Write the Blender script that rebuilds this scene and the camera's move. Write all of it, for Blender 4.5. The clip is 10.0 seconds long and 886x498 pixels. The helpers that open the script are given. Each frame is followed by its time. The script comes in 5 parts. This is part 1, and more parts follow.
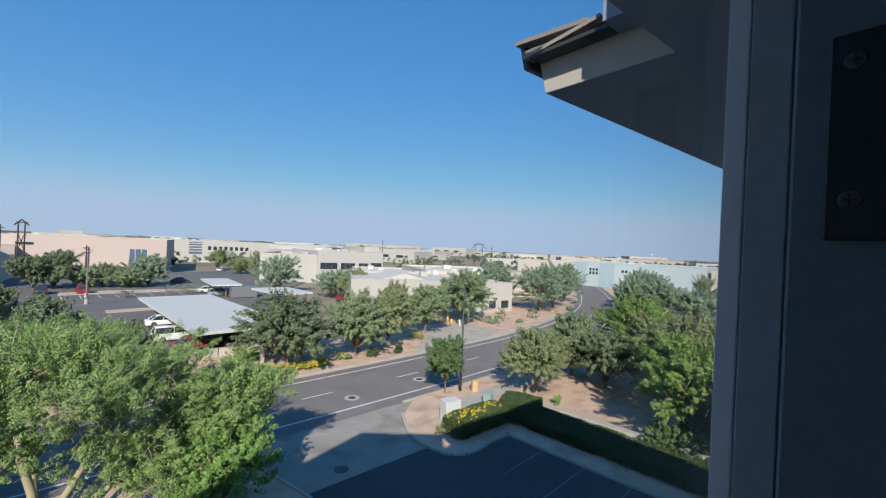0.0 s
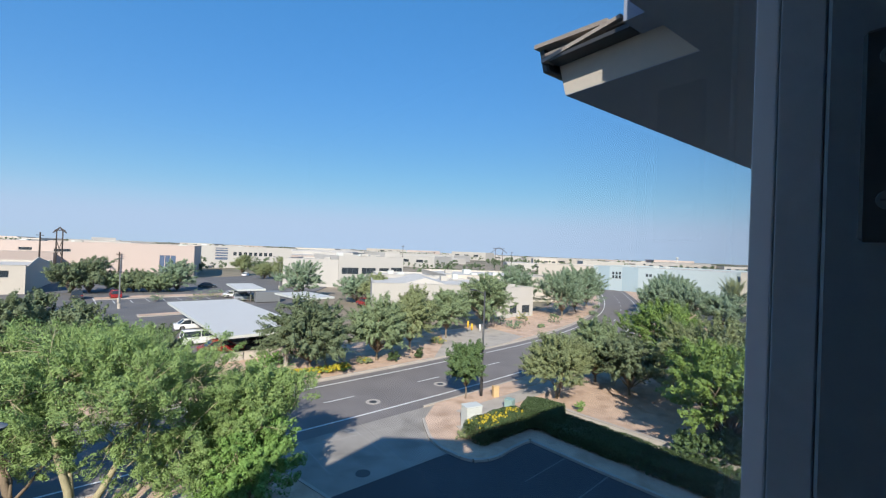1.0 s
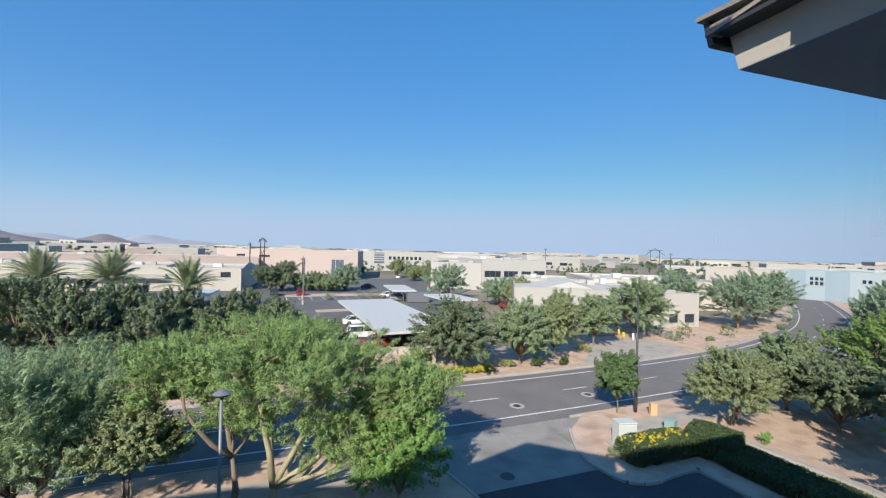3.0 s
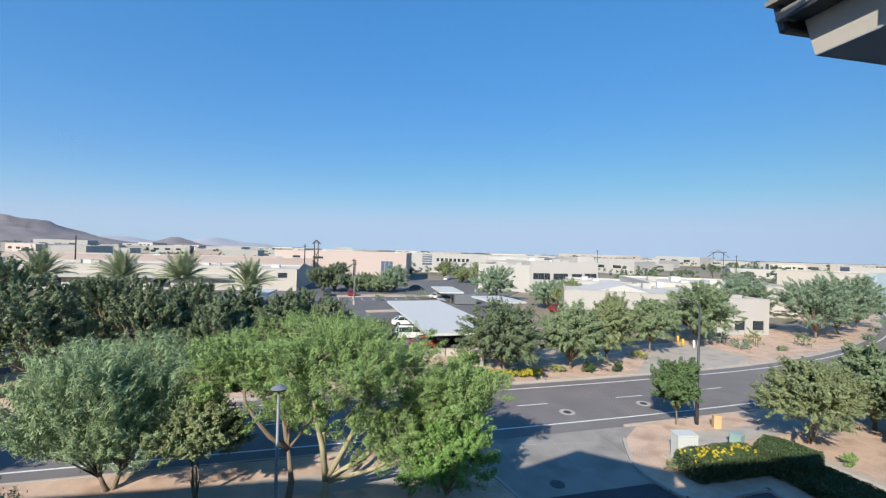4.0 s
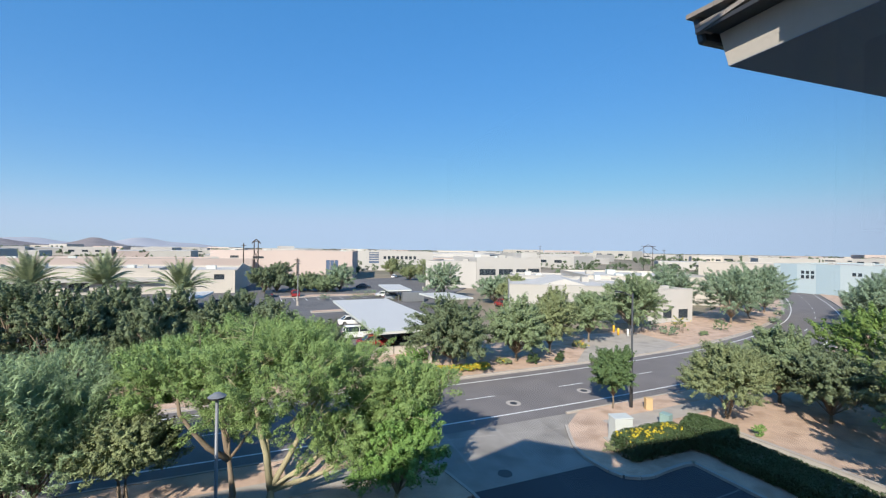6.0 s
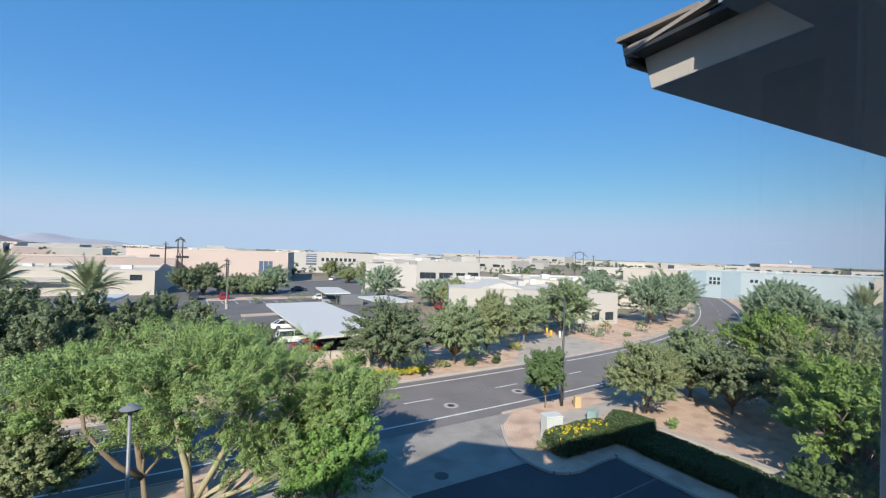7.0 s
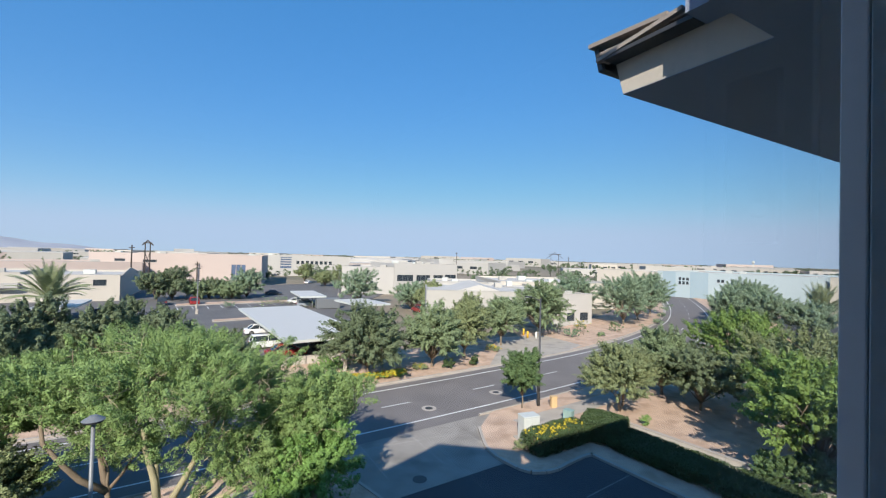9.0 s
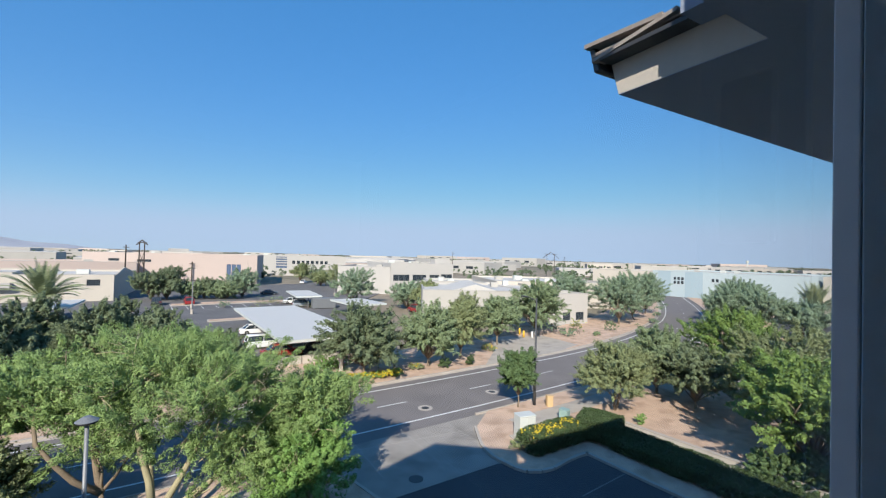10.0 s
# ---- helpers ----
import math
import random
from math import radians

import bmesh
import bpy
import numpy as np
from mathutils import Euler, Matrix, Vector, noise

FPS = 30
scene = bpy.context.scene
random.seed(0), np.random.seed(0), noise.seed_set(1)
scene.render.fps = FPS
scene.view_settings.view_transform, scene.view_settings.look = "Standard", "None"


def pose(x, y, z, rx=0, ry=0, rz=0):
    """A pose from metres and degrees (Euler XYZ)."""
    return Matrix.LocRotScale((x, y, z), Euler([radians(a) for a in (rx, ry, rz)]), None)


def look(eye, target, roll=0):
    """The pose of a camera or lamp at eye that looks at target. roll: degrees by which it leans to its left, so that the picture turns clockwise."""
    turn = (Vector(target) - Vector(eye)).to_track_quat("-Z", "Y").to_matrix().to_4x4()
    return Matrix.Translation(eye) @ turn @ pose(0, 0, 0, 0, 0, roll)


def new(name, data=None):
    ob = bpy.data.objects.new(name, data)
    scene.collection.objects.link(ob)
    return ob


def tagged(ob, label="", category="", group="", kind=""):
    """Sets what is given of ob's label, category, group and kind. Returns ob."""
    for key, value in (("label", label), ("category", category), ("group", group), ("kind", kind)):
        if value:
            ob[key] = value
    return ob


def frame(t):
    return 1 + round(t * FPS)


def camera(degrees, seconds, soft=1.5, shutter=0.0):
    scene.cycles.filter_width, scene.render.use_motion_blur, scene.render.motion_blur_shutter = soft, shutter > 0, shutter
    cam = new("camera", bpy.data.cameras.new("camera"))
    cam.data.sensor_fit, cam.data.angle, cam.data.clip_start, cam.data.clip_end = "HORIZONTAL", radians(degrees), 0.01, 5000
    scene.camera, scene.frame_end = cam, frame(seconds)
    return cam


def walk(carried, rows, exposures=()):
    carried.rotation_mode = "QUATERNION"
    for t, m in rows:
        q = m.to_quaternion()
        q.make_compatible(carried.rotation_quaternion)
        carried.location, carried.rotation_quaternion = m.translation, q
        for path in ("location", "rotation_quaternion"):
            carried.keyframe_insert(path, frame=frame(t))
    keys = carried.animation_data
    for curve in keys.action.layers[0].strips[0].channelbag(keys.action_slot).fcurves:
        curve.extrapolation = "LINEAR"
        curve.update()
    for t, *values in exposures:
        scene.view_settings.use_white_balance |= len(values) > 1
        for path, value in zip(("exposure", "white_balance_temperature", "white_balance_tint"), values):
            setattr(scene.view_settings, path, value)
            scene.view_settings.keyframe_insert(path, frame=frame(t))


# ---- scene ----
EYE = 12.5
cam = camera(92.94, 10.0, soft=1.15)
# seconds, yaw, pitch, lean: the phone is held at one spot behind the window and only turns
ROWS = [
    (0.0, -0.00, -0.10, -2.57),
    (0.5, 1.45, 0.15, -2.38),
    (1.0, 2.73, 0.39, -2.23),
    (1.5, 6.74, 0.38, -2.03),
    (2.0, 13.00, 0.30, -1.84),
    (2.5, 17.79, 0.26, -1.64),
    (3.0, 21.87, 0.19, -1.61),
    (4.5, 30.25, 0.21, -1.23),
    (5.0, 30.99, 0.14, -0.72),
    (5.5, 29.44, 0.17, 0.40),
    (6.0, 21.14, 0.05, -0.82),
    (7.5, 12.21, 0.78, -1.67),
    (8.0, 11.13, 0.96, -1.69),
    (8.5, 10.36, 1.07, -1.66),
    (9.0, 10.03, 1.08, -1.55),
    (9.5, 9.72, 1.10, -1.58),
    (10.0, 9.51, 1.05, -1.54),
]
walk(cam, [(t, pose(0, 0, EYE, 90 + pitch, 0, yaw) @ pose(0, 0, 0, 0, 0, -lean)) for t, yaw, pitch, lean in ROWS], [(0.0, 0.36), (0.5, 0.56), (1.0, 0.55), (1.5, 0.53), (2.0, 0.52), (3.0, 0.51), (4.5, 0.57), (6.0, 0.57), (7.5, 0.54), (10.0, 0.53)])

# ---- light ----
SUN_AZ, SUN_EL = 179.0, 32.4          # clockwise from +y, degrees
world = bpy.data.worlds.new("sky")
scene.world = world
world.use_nodes = True
wn = world.node_tree
sky = wn.nodes.new("ShaderNodeTexSky")
sky.sky_type = "NISHITA"
sky.sun_disc = False
sky.sun_elevation, sky.sun_rotation = radians(SUN_EL), radians(SUN_AZ)
sky.altitude, sky.air_density, sky.dust_density, sky.ozone_density = 350, 1.0, 0.25, 4.0
tint = wn.nodes.new("ShaderNodeMix")                  # clear dry desert air: deeper blue, paler horizon
tint.data_type, tint.blend_type = "RGBA", "MULTIPLY"
tint.inputs[0].default_value, tint.inputs[7].default_value = 1.0, (0.85, 0.93, 1.23, 1)
soften, deepen = wn.nodes.new("ShaderNodeGamma"), wn.nodes.new("ShaderNodeHueSaturation")
soften.inputs["Gamma"].default_value, deepen.inputs["Saturation"].default_value = 0.39, 1.85
wn.links.new(sky.outputs[0], tint.inputs[6])
wn.links.new(tint.outputs[2], soften.inputs[0])
wn.links.new(soften.outputs[0], deepen.inputs["Color"])
split, join = wn.nodes.new("ShaderNodeSeparateColor"), wn.nodes.new("ShaderNodeCombineColor")   # dust dims the band above the horizon
wn.links.new(deepen.outputs[0], split.inputs[0])
for channel, most in enumerate((1.19, 1.55, 2.10)):
    dim = wn.nodes.new("ShaderNodeMath")
    dim.operation = "SMOOTH_MIN"
    dim.inputs[1].default_value, dim.inputs[2].default_value = most, 0.4
    wn.links.new(split.outputs[channel], dim.inputs[0])
    wn.links.new(dim.outputs[0], join.inputs[channel])
wn.links.new(join.outputs[0], wn.nodes["Background"].inputs[0])
wn.nodes["Background"].inputs[1].default_value = 0.288
sun_data = bpy.data.lights.new("sun", "SUN")
sun_data.energy, sun_data.angle, sun_data.color = 5.0, radians(0.53), (1.0, 0.92, 0.81)
sun = new("sun", sun_data)
sun_from = Vector((math.sin(radians(SUN_AZ)) * math.cos(radians(SUN_EL)), math.cos(radians(SUN_AZ)) * math.cos(radians(SUN_EL)), math.sin(radians(SUN_EL))))
sun.matrix_world = look(sun_from * 50, (0, 0, 0))


# ---- materials ----
def material(name, base, rough=0.8, vary=0.25, scale=3.0, fine=40.0, bump=0.2, metal=0.0, island=0.0, each=0.0, translucent=0.0, stain=None, stain_scale=0.3, spec=0.3):
    """A surface with two scales of variation in colour, relief and, where asked, a change from piece to piece."""
    m = bpy.data.materials.new(name)
    m.use_nodes = True
    nt = m.node_tree
    N, L = nt.nodes, nt.links
    bsdf = N["Principled BSDF"]
    bsdf.inputs["Roughness"].default_value, bsdf.inputs["Metallic"].default_value = rough, metal
    bsdf.inputs["Specular IOR Level"].default_value = spec
    co = N.new("ShaderNodeTexCoord")
    geo = N.new("ShaderNodeNewGeometry")
    big, small = N.new("ShaderNodeTexNoise"), N.new("ShaderNodeTexNoise")
    for tex, s in ((big, scale), (small, fine)):
        tex.inputs["Scale"].default_value, tex.inputs["Detail"].default_value = s, 4
        L.new(geo.outputs["Position"], tex.inputs["Vector"])
    add = N.new("ShaderNodeMath")
    add.operation = "ADD"
    L.new(big.outputs[0], add.inputs[0])
    L.new(small.outputs[0], add.inputs[1])
    last = add
    for want, node, out in ((island, geo, "Random Per Island"), (each, N.new("ShaderNodeObjectInfo"), "Random")):
        if want:
            ma = N.new("ShaderNodeMath")
            ma.operation = "MULTIPLY_ADD"
            ma.inputs[1].default_value = want
            L.new(node.outputs[out], ma.inputs[0])
            L.new(last.outputs[0], ma.inputs[2])
            last = ma
    ramp = N.new("ShaderNodeMapRange")
    mid = 1.0 + 0.5 * island + 0.5 * each
    ramp.inputs["From Min"].default_value, ramp.inputs["From Max"].default_value = mid - 0.45 - 0.4 * (island + each), mid + 0.45 + 0.4 * (island + each)
    ramp.inputs["To Min"].default_value, ramp.inputs["To Max"].default_value = 1 - vary, 1 + vary
    L.new(last.outputs[0], ramp.inputs["Value"])
    mul = N.new("ShaderNodeMix")
    mul.data_type, mul.blend_type = "RGBA", "MULTIPLY"
    mul.inputs[0].default_value = 1.0
    mul.inputs[6].default_value = (*base, 1)
    L.new(ramp.outputs[0], mul.inputs[7])
    colour = mul.outputs[2]
    if stain:
        st = N.new("ShaderNodeTexNoise")
        st.inputs["Scale"].default_value, st.inputs["Detail"].default_value = stain_scale, 6
        L.new(geo.outputs["Position"], st.inputs["Vector"])
        cut = N.new("ShaderNodeMapRange")
        cut.inputs["From Min"].default_value, cut.inputs["From Max"].default_value = 0.5, 0.68
        L.new(st.outputs[0], cut.inputs["Value"])
        mx = N.new("ShaderNodeMix")
        mx.data_type = "RGBA"
        L.new(cut.outputs[0], mx.inputs[0])
        L.new(colour, mx.inputs[6])
        mx.inputs[7].default_value = (*stain, 1)
        colour = mx.outputs[2]
    L.new(colour, bsdf.inputs["Base Color"])
    if bump:
        bp = N.new("ShaderNodeBump")
        bp.inputs["Strength"].default_value, bp.inputs["Distance"].default_value = bump, 0.02
        L.new(small.outputs[0], bp.inputs["Height"])
        L.new(bp.outputs[0], bsdf.inputs["Normal"])
    if translucent:
        tr, ms = N.new("ShaderNodeBsdfTranslucent"), N.new("ShaderNodeMixShader")
        L.new(colour, tr.inputs[0])
        ms.inputs[0].default_value = translucent
        L.new(bsdf.outputs[0], ms.inputs[1])
        L.new(tr.outputs[0], ms.inputs[2])
        L.new(ms.outputs[0], N["Material Output"].inputs[0])
    return m


def plain(name, base, rough=0.5, metal=0.0):
    return material(name, base, rough, vary=0.08, scale=2, fine=60, bump=0.03, metal=metal, spec=0.5)


M = {
    "asphalt": material("asphalt", (0.175, 0.158, 0.15), 0.9, 0.22, 0.35, 30, 0.3, stain=(0.205, 0.185, 0.175), stain_scale=0.25),
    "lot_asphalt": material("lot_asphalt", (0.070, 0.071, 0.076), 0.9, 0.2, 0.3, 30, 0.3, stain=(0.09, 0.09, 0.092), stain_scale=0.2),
    "concrete": material("concrete", (0.41, 0.365, 0.315), 0.85, 0.15, 0.8, 25, 0.15, stain=(0.31, 0.285, 0.255), stain_scale=0.5),
    "apron": material("apron_concrete", (0.30, 0.272, 0.24), 0.85, 0.22, 0.7, 22, 0.2, stain=(0.21, 0.19, 0.168), stain_scale=0.45),
    "kerb": material("kerb", (0.42, 0.37, 0.32), 0.85, 0.15, 0.8, 25, 0.15),
    "gravel": material("gravel", (0.54, 0.385, 0.285), 0.95, 0.3, 0.6, 14, 0.6, stain=(0.40, 0.275, 0.195), stain_scale=0.7),
    "desert": material("desert", (0.26, 0.215, 0.16), 0.95, 0.35, 0.02, 0.2, 0.0, stain=(0.10, 0.11, 0.06), stain_scale=0.012),
    "line": material("line_paint", (0.72, 0.71, 0.68), 0.7, 0.2, 2, 30, 0.1),
    "worn_line": material("worn_line_paint", (0.20, 0.20, 0.195), 0.8, 0.4, 3, 30, 0.1),
    "stucco": material("stucco", (0.50, 0.455, 0.395), 0.9, 0.06, 0.4, 20, 0.2),
    # stucco made darker and bluer: the eave's shade is put into the colour
    "soffit": material("stucco_shade_tone", (0.29, 0.33, 0.42), 0.9, 0.06, 0.4, 20, 0.2),
    "white_wall": material("white_wall", (0.43, 0.41, 0.382), 0.9, 0.06, 0.2, 6, 0.1),
    "pink_wall": material("pink_wall", (0.49, 0.40, 0.355), 0.9, 0.06, 0.05, 5, 0.1),
    "blue_wall": material("blue_wall", (0.42, 0.495, 0.515), 0.9, 0.05, 0.05, 5, 0.1),
    "blue_panel": material("blue_panel", (0.33, 0.42, 0.465), 0.9, 0.05, 0.05, 5, 0.1),
    "grey_wall": material("grey_wall", (0.415, 0.395, 0.36), 0.9, 0.08, 0.2, 6, 0.1),
    "roof_white": material("roof_white", (0.50, 0.475, 0.44), 0.8, 0.06, 0.3, 4, 0.05),
    "metal_roof": material("metal_roof", (0.54, 0.52, 0.485), 0.5, 0.05, 0.3, 6, 0.03),
    "tile": material("roof_tile", (0.30, 0.26, 0.23), 0.85, 0.3, 2, 30, 0.3, each=0.5),
    "bark": material("bark", (0.20, 0.155, 0.11), 0.9, 0.35, 3, 25, 0.5),
    "bark_pale": material("bark_pale", (0.36, 0.32, 0.20), 0.85, 0.25, 3, 20, 0.3),
    "dark_metal": plain("dark_metal", (0.05, 0.05, 0.052), 0.5),
    "grey_metal": plain("grey_metal", (0.20, 0.21, 0.22), 0.5, 0.2),
    "steel": plain("steel", (0.45, 0.45, 0.46), 0.35, 0.9),
    "utility_white": plain("utility_white", (0.54, 0.555, 0.52), 0.5),
    "utility_tan": plain("utility_tan", (0.55, 0.38, 0.20), 0.6),
    "utility_green": plain("utility_green", (0.25, 0.36, 0.33), 0.6),
    "yellow": plain("yellow_paint", (0.75, 0.45, 0.04), 0.5),
    "rust": plain("rust_paint", (0.35, 0.10, 0.05), 0.6),
    "window": plain("dark_window", (0.03, 0.04, 0.05), 0.12),
    "window_blue": plain("blue_window", (0.10, 0.14, 0.22), 0.15),
    "car_white": plain("car_white", (0.75, 0.75, 0.75), 0.25),
    "car_red": plain("car_red", (0.27, 0.03, 0.03), 0.25),
    "car_dark": plain("car_dark", (0.05, 0.055, 0.065), 0.25),
    "car_silver": plain("car_silver", (0.40, 0.42, 0.44), 0.25, 0.4),
    "tyre": plain("tyre", (0.02, 0.02, 0.02), 0.8),
    "lamp_red": plain("lamp_red", (0.35, 0.02, 0.02), 0.3),
    "lamp_clear": plain("lamp_clear", (0.7, 0.7, 0.68), 0.2),
    "wood": material("pole_wood", (0.055, 0.045, 0.04), 0.9, 0.3, 0.5, 8, 0.2),
    "rock": material("mountain_rock", (0.22, 0.195, 0.195), 1.0, 0.35, 0.006, 0.03, 0.0),
    # rock paled and blued: distance haze is in the base colour
    "rock_hazed": material("mountain_rock_hazed", (0.34, 0.35, 0.385), 1.0, 0.12, 0.004, 0.02, 0.0),
    "vinyl": plain("window_vinyl", (0.60, 0.63, 0.68), 0.5),
    # the frame's vinyl again, darkened to stand for backlit shade on the reveal
    "vinyl_shade": plain("window_vinyl_shade", (0.28, 0.315, 0.35), 0.6),
    "black": plain("black_plastic", (0.045, 0.052, 0.056), 0.5),
    "screw": plain("screw_metal", (0.13, 0.14, 0.145), 0.5, 0.3),
    "room": material("room_paint", (0.45, 0.43, 0.40), 0.9, 0.06, 0.5, 20, 0.1),
    "carpet": material("carpet", (0.12, 0.10, 0.09), 1.0, 0.3, 2, 80, 0.5),
    "flower": material("yellow_flowers", (0.62, 0.50, 0.05), 0.8, 0.35, 2, 20, 0, island=0.6, translucent=0.2),
    "leaf_mesquite": material("leaf_mesquite", (0.262, 0.366, 0.136), 0.6, 0.42, 1.5, 5, 0, island=0.35, translucent=0.25, spec=0.15),
    "leaf_bright": material("leaf_bright", (0.225, 0.37, 0.11), 0.55, 0.42, 1.5, 5, 0, island=0.35, translucent=0.25, spec=0.15),
    "leaf_feather": material("leaf_feather", (0.30, 0.39, 0.21), 0.65, 0.55, 1.5, 5, 0, island=0.35, translucent=0.25, spec=0.15),
    "leaf_green": material("leaf_green", (0.135, 0.205, 0.085), 0.5, 0.5, 1.5, 5, 0, island=0.35, translucent=0.25, spec=0.15),
    "far_lot": material("far_lot_asphalt", (0.135, 0.13, 0.128), 0.9, 0.2, 0.3, 20, 0.2, stain=(0.17, 0.16, 0.155), stain_scale=0.2),
    "leaf_vivid": material("leaf_vivid", (0.215, 0.315, 0.09), 0.55, 0.45, 1.5, 5, 0, island=0.35, translucent=0.25, spec=0.15),
    "leaf_elm": material("leaf_elm", (0.178, 0.222, 0.124), 0.5, 0.55, 1.5, 5, 0, island=0.35, translucent=0.25, spec=0.15),
    "leaf_olive": material("leaf_olive", (0.26, 0.30, 0.15), 0.6, 0.55, 1.5, 5, 0, island=0.35, translucent=0.25, spec=0.15),
    "leaf_ash": material("leaf_ash", (0.24, 0.305, 0.165), 0.55, 0.55, 1.5, 5, 0, island=0.35, translucent=0.25, spec=0.15),
    "leaf_grey": material("leaf_grey", (0.25, 0.33, 0.215), 0.65, 0.55, 1.5, 5, 0, island=0.35, translucent=0.25, spec=0.15),
    "leaf_palm": material("leaf_palm", (0.31, 0.35, 0.20), 0.55, 0.4, 0.6, 3, 0, island=0.6, translucent=0.2),
    "leaf_hedge": material("leaf_hedge", (0.075, 0.115, 0.046), 0.55, 0.45, 0.8, 4, 0, island=0.7, translucent=0.2),
    "leaf_far": material("leaf_far", (0.115, 0.155, 0.088), 0.8, 0.3, 0.05, 0.5, 0, island=0.6),
}


def glass_material():
    m = bpy.data.materials.new("window_glass")
    m.use_nodes = True
    b = m.node_tree.nodes["Principled BSDF"]
    b.inputs["Base Color"].default_value = (0.97, 0.99, 1.0, 1)
    b.inputs["Roughness"].default_value, b.inputs["IOR"].default_value = 0.0, 1.45
    b.inputs["Transmission Weight"].default_value = 1.0
    return m


M["glass"] = glass_material()


# ---- mesh helpers ----
def mesh_of(name, bm, mat, smooth=False):
    me = bpy.data.meshes.new(name)
    bm.to_mesh(me)
    bm.free()
    for m in (mat if isinstance(mat, (list, tuple)) else [mat]):
        me.materials.append(m)
    if smooth:
        me.polygons.foreach_set("use_smooth", [True] * len(me.polygons))
    return me


def part(name, bm, mat, parent=None, label="", smooth=False):
    ob = new(name, mesh_of(name, bm, mat, smooth))
    ob.parent = parent
    if label:
        tagged(ob, label)
    return ob


def share(name, me, parent, m=None):
    ob = new(name, me)
    ob.parent = parent
    if m is not None:
        ob.matrix_basis = m
    return ob


def thing(name, m, label, category, group="", kind=""):
    ob = new(name)
    ob.empty_display_size = 0.2
    ob.matrix_basis = m
    return tagged(ob, label, category, group, kind)


def add_box(bm, lo, hi, bevel=0.0, m=None):
    """A box from corner lo to corner hi, with softened edges."""
    made = bmesh.ops.create_cube(bm, size=1.0)["verts"]
    c, s = (Vector(lo) + Vector(hi)) / 2, Vector(hi) - Vector(lo)
    for v in made:
        v.co = Vector((v.co.x * s.x, v.co.y * s.y, v.co.z * s.z)) + c
    if bevel:
        edges = list({e for v in made for e in v.link_edges})
        made = bmesh.ops.bevel(bm, geom=edges, offset=bevel, segments=1, affect="EDGES", profile=0.5)["verts"]
        made = list({v for v in made})
    if m is not None:
        bmesh.ops.transform(bm, matrix=m, verts=made)
    return bm


def box(lo, hi, bevel=0.0, m=None):
    return add_box(bmesh.new(), lo, hi, bevel, m)


def add_tube(bm, points, radii, sides=8):
    """A tapered tube along points."""
    rings = []
    for i, p in enumerate(points):
        p = Vector(p)
        d = (Vector(points[min(i + 1, len(points) - 1)]) - Vector(points[max(i - 1, 0)])).normalized()
        a = d.orthogonal().normalized()
        b = d.cross(a)
        if rings:
            prev = rings[-1][0].co - Vector(points[i - 1])
            a = (prev - d * prev.dot(d)).normalized()
            b = d.cross(a)
        rings.append([bm.verts.new(p + (a * math.cos(k * math.tau / sides) + b * math.sin(k * math.tau / sides)) * radii[i]) for k in range(sides)])
    for r, s in zip(rings, rings[1:]):
        for k in range(sides):
            bm.faces.new((r[k], r[(k + 1) % sides], s[(k + 1) % sides], s[k]))
    bm.faces.new(rings[0][::-1])
    bm.faces.new(rings[-1])
    return bm


def tube(points, radii, sides=8):
    return add_tube(bmesh.new(), points, radii, sides)


def slab(pts, z, thick):
    """A flat piece with the outline pts, its top at z."""
    bm = bmesh.new()
    top = [bm.verts.new((x, y, z)) for x, y in pts]
    low = [bm.verts.new((x, y, z - thick)) for x, y in pts]
    f = bm.faces.new(top)
    if f.normal.z < 0 or sum(a[0] * b[1] - a[1] * b[0] for a, b in zip(pts, pts[1:] + pts[:1])) < 0:
        f.normal_flip()
    n = len(pts)
    for i in range(n):
        bm.faces.new((top[i], low[i], low[(i + 1) % n], top[(i + 1) % n]))
    bmesh.ops.triangulate(bm, faces=[f])
    bmesh.ops.recalc_face_normals(bm, faces=bm.faces)
    return bm


def raw_mesh(name, verts, quads, mat):
    me = bpy.data.meshes.new(name)
    nv, nq = len(verts), len(quads)
    k = quads.shape[1]
    me.vertices.add(nv)
    me.vertices.foreach_set("co", np.asarray(verts, np.float32).ravel())
    me.loops.add(nq * k)
    me.loops.foreach_set("vertex_index", np.asarray(quads, np.int32).ravel())
    me.polygons.add(nq)
    me.polygons.foreach_set("loop_start", np.arange(0, nq * k, k, dtype=np.int32))
    me.update(calc_edges=True)
    me.materials.append(mat)
    return me


# ---- the ground and the road ----
def curve_points(knots, step=1.5):
    """A smooth line through the knots."""
    pts = []
    k = [Vector(p) for p in knots]
    k = [k[0] * 2 - k[1]] + k + [k[-1] * 2 - k[-2]]
    for a, b, c, d in zip(k, k[1:], k[2:], k[3:]):
        n = max(2, int((c - b).length / step))
        for i in range(n):
            t = i / n
            pts.append(0.5 * ((2 * b) + (c - a) * t + (2 * a - 5 * b + 4 * c - d) * t * t + (3 * b - a - 3 * c + d) * t ** 3))
    pts.append(k[-2])
    return pts


ROAD = curve_points([(-150, -101), (-90, -43), (-36.5, 8.9), (-10.7, 33.4), (3.9, 48.2), (14.8, 60.6), (24.0, 74.0), (31.8, 88.2), (37.0, 99.6), (43.3, 117), (49.3, 137), (55.5, 160), (64, 190), (75, 225)])
ALONG = [0.0]
for a, b in zip(ROAD, ROAD[1:]):
    ALONG.append(ALONG[-1] + (b - a).length)


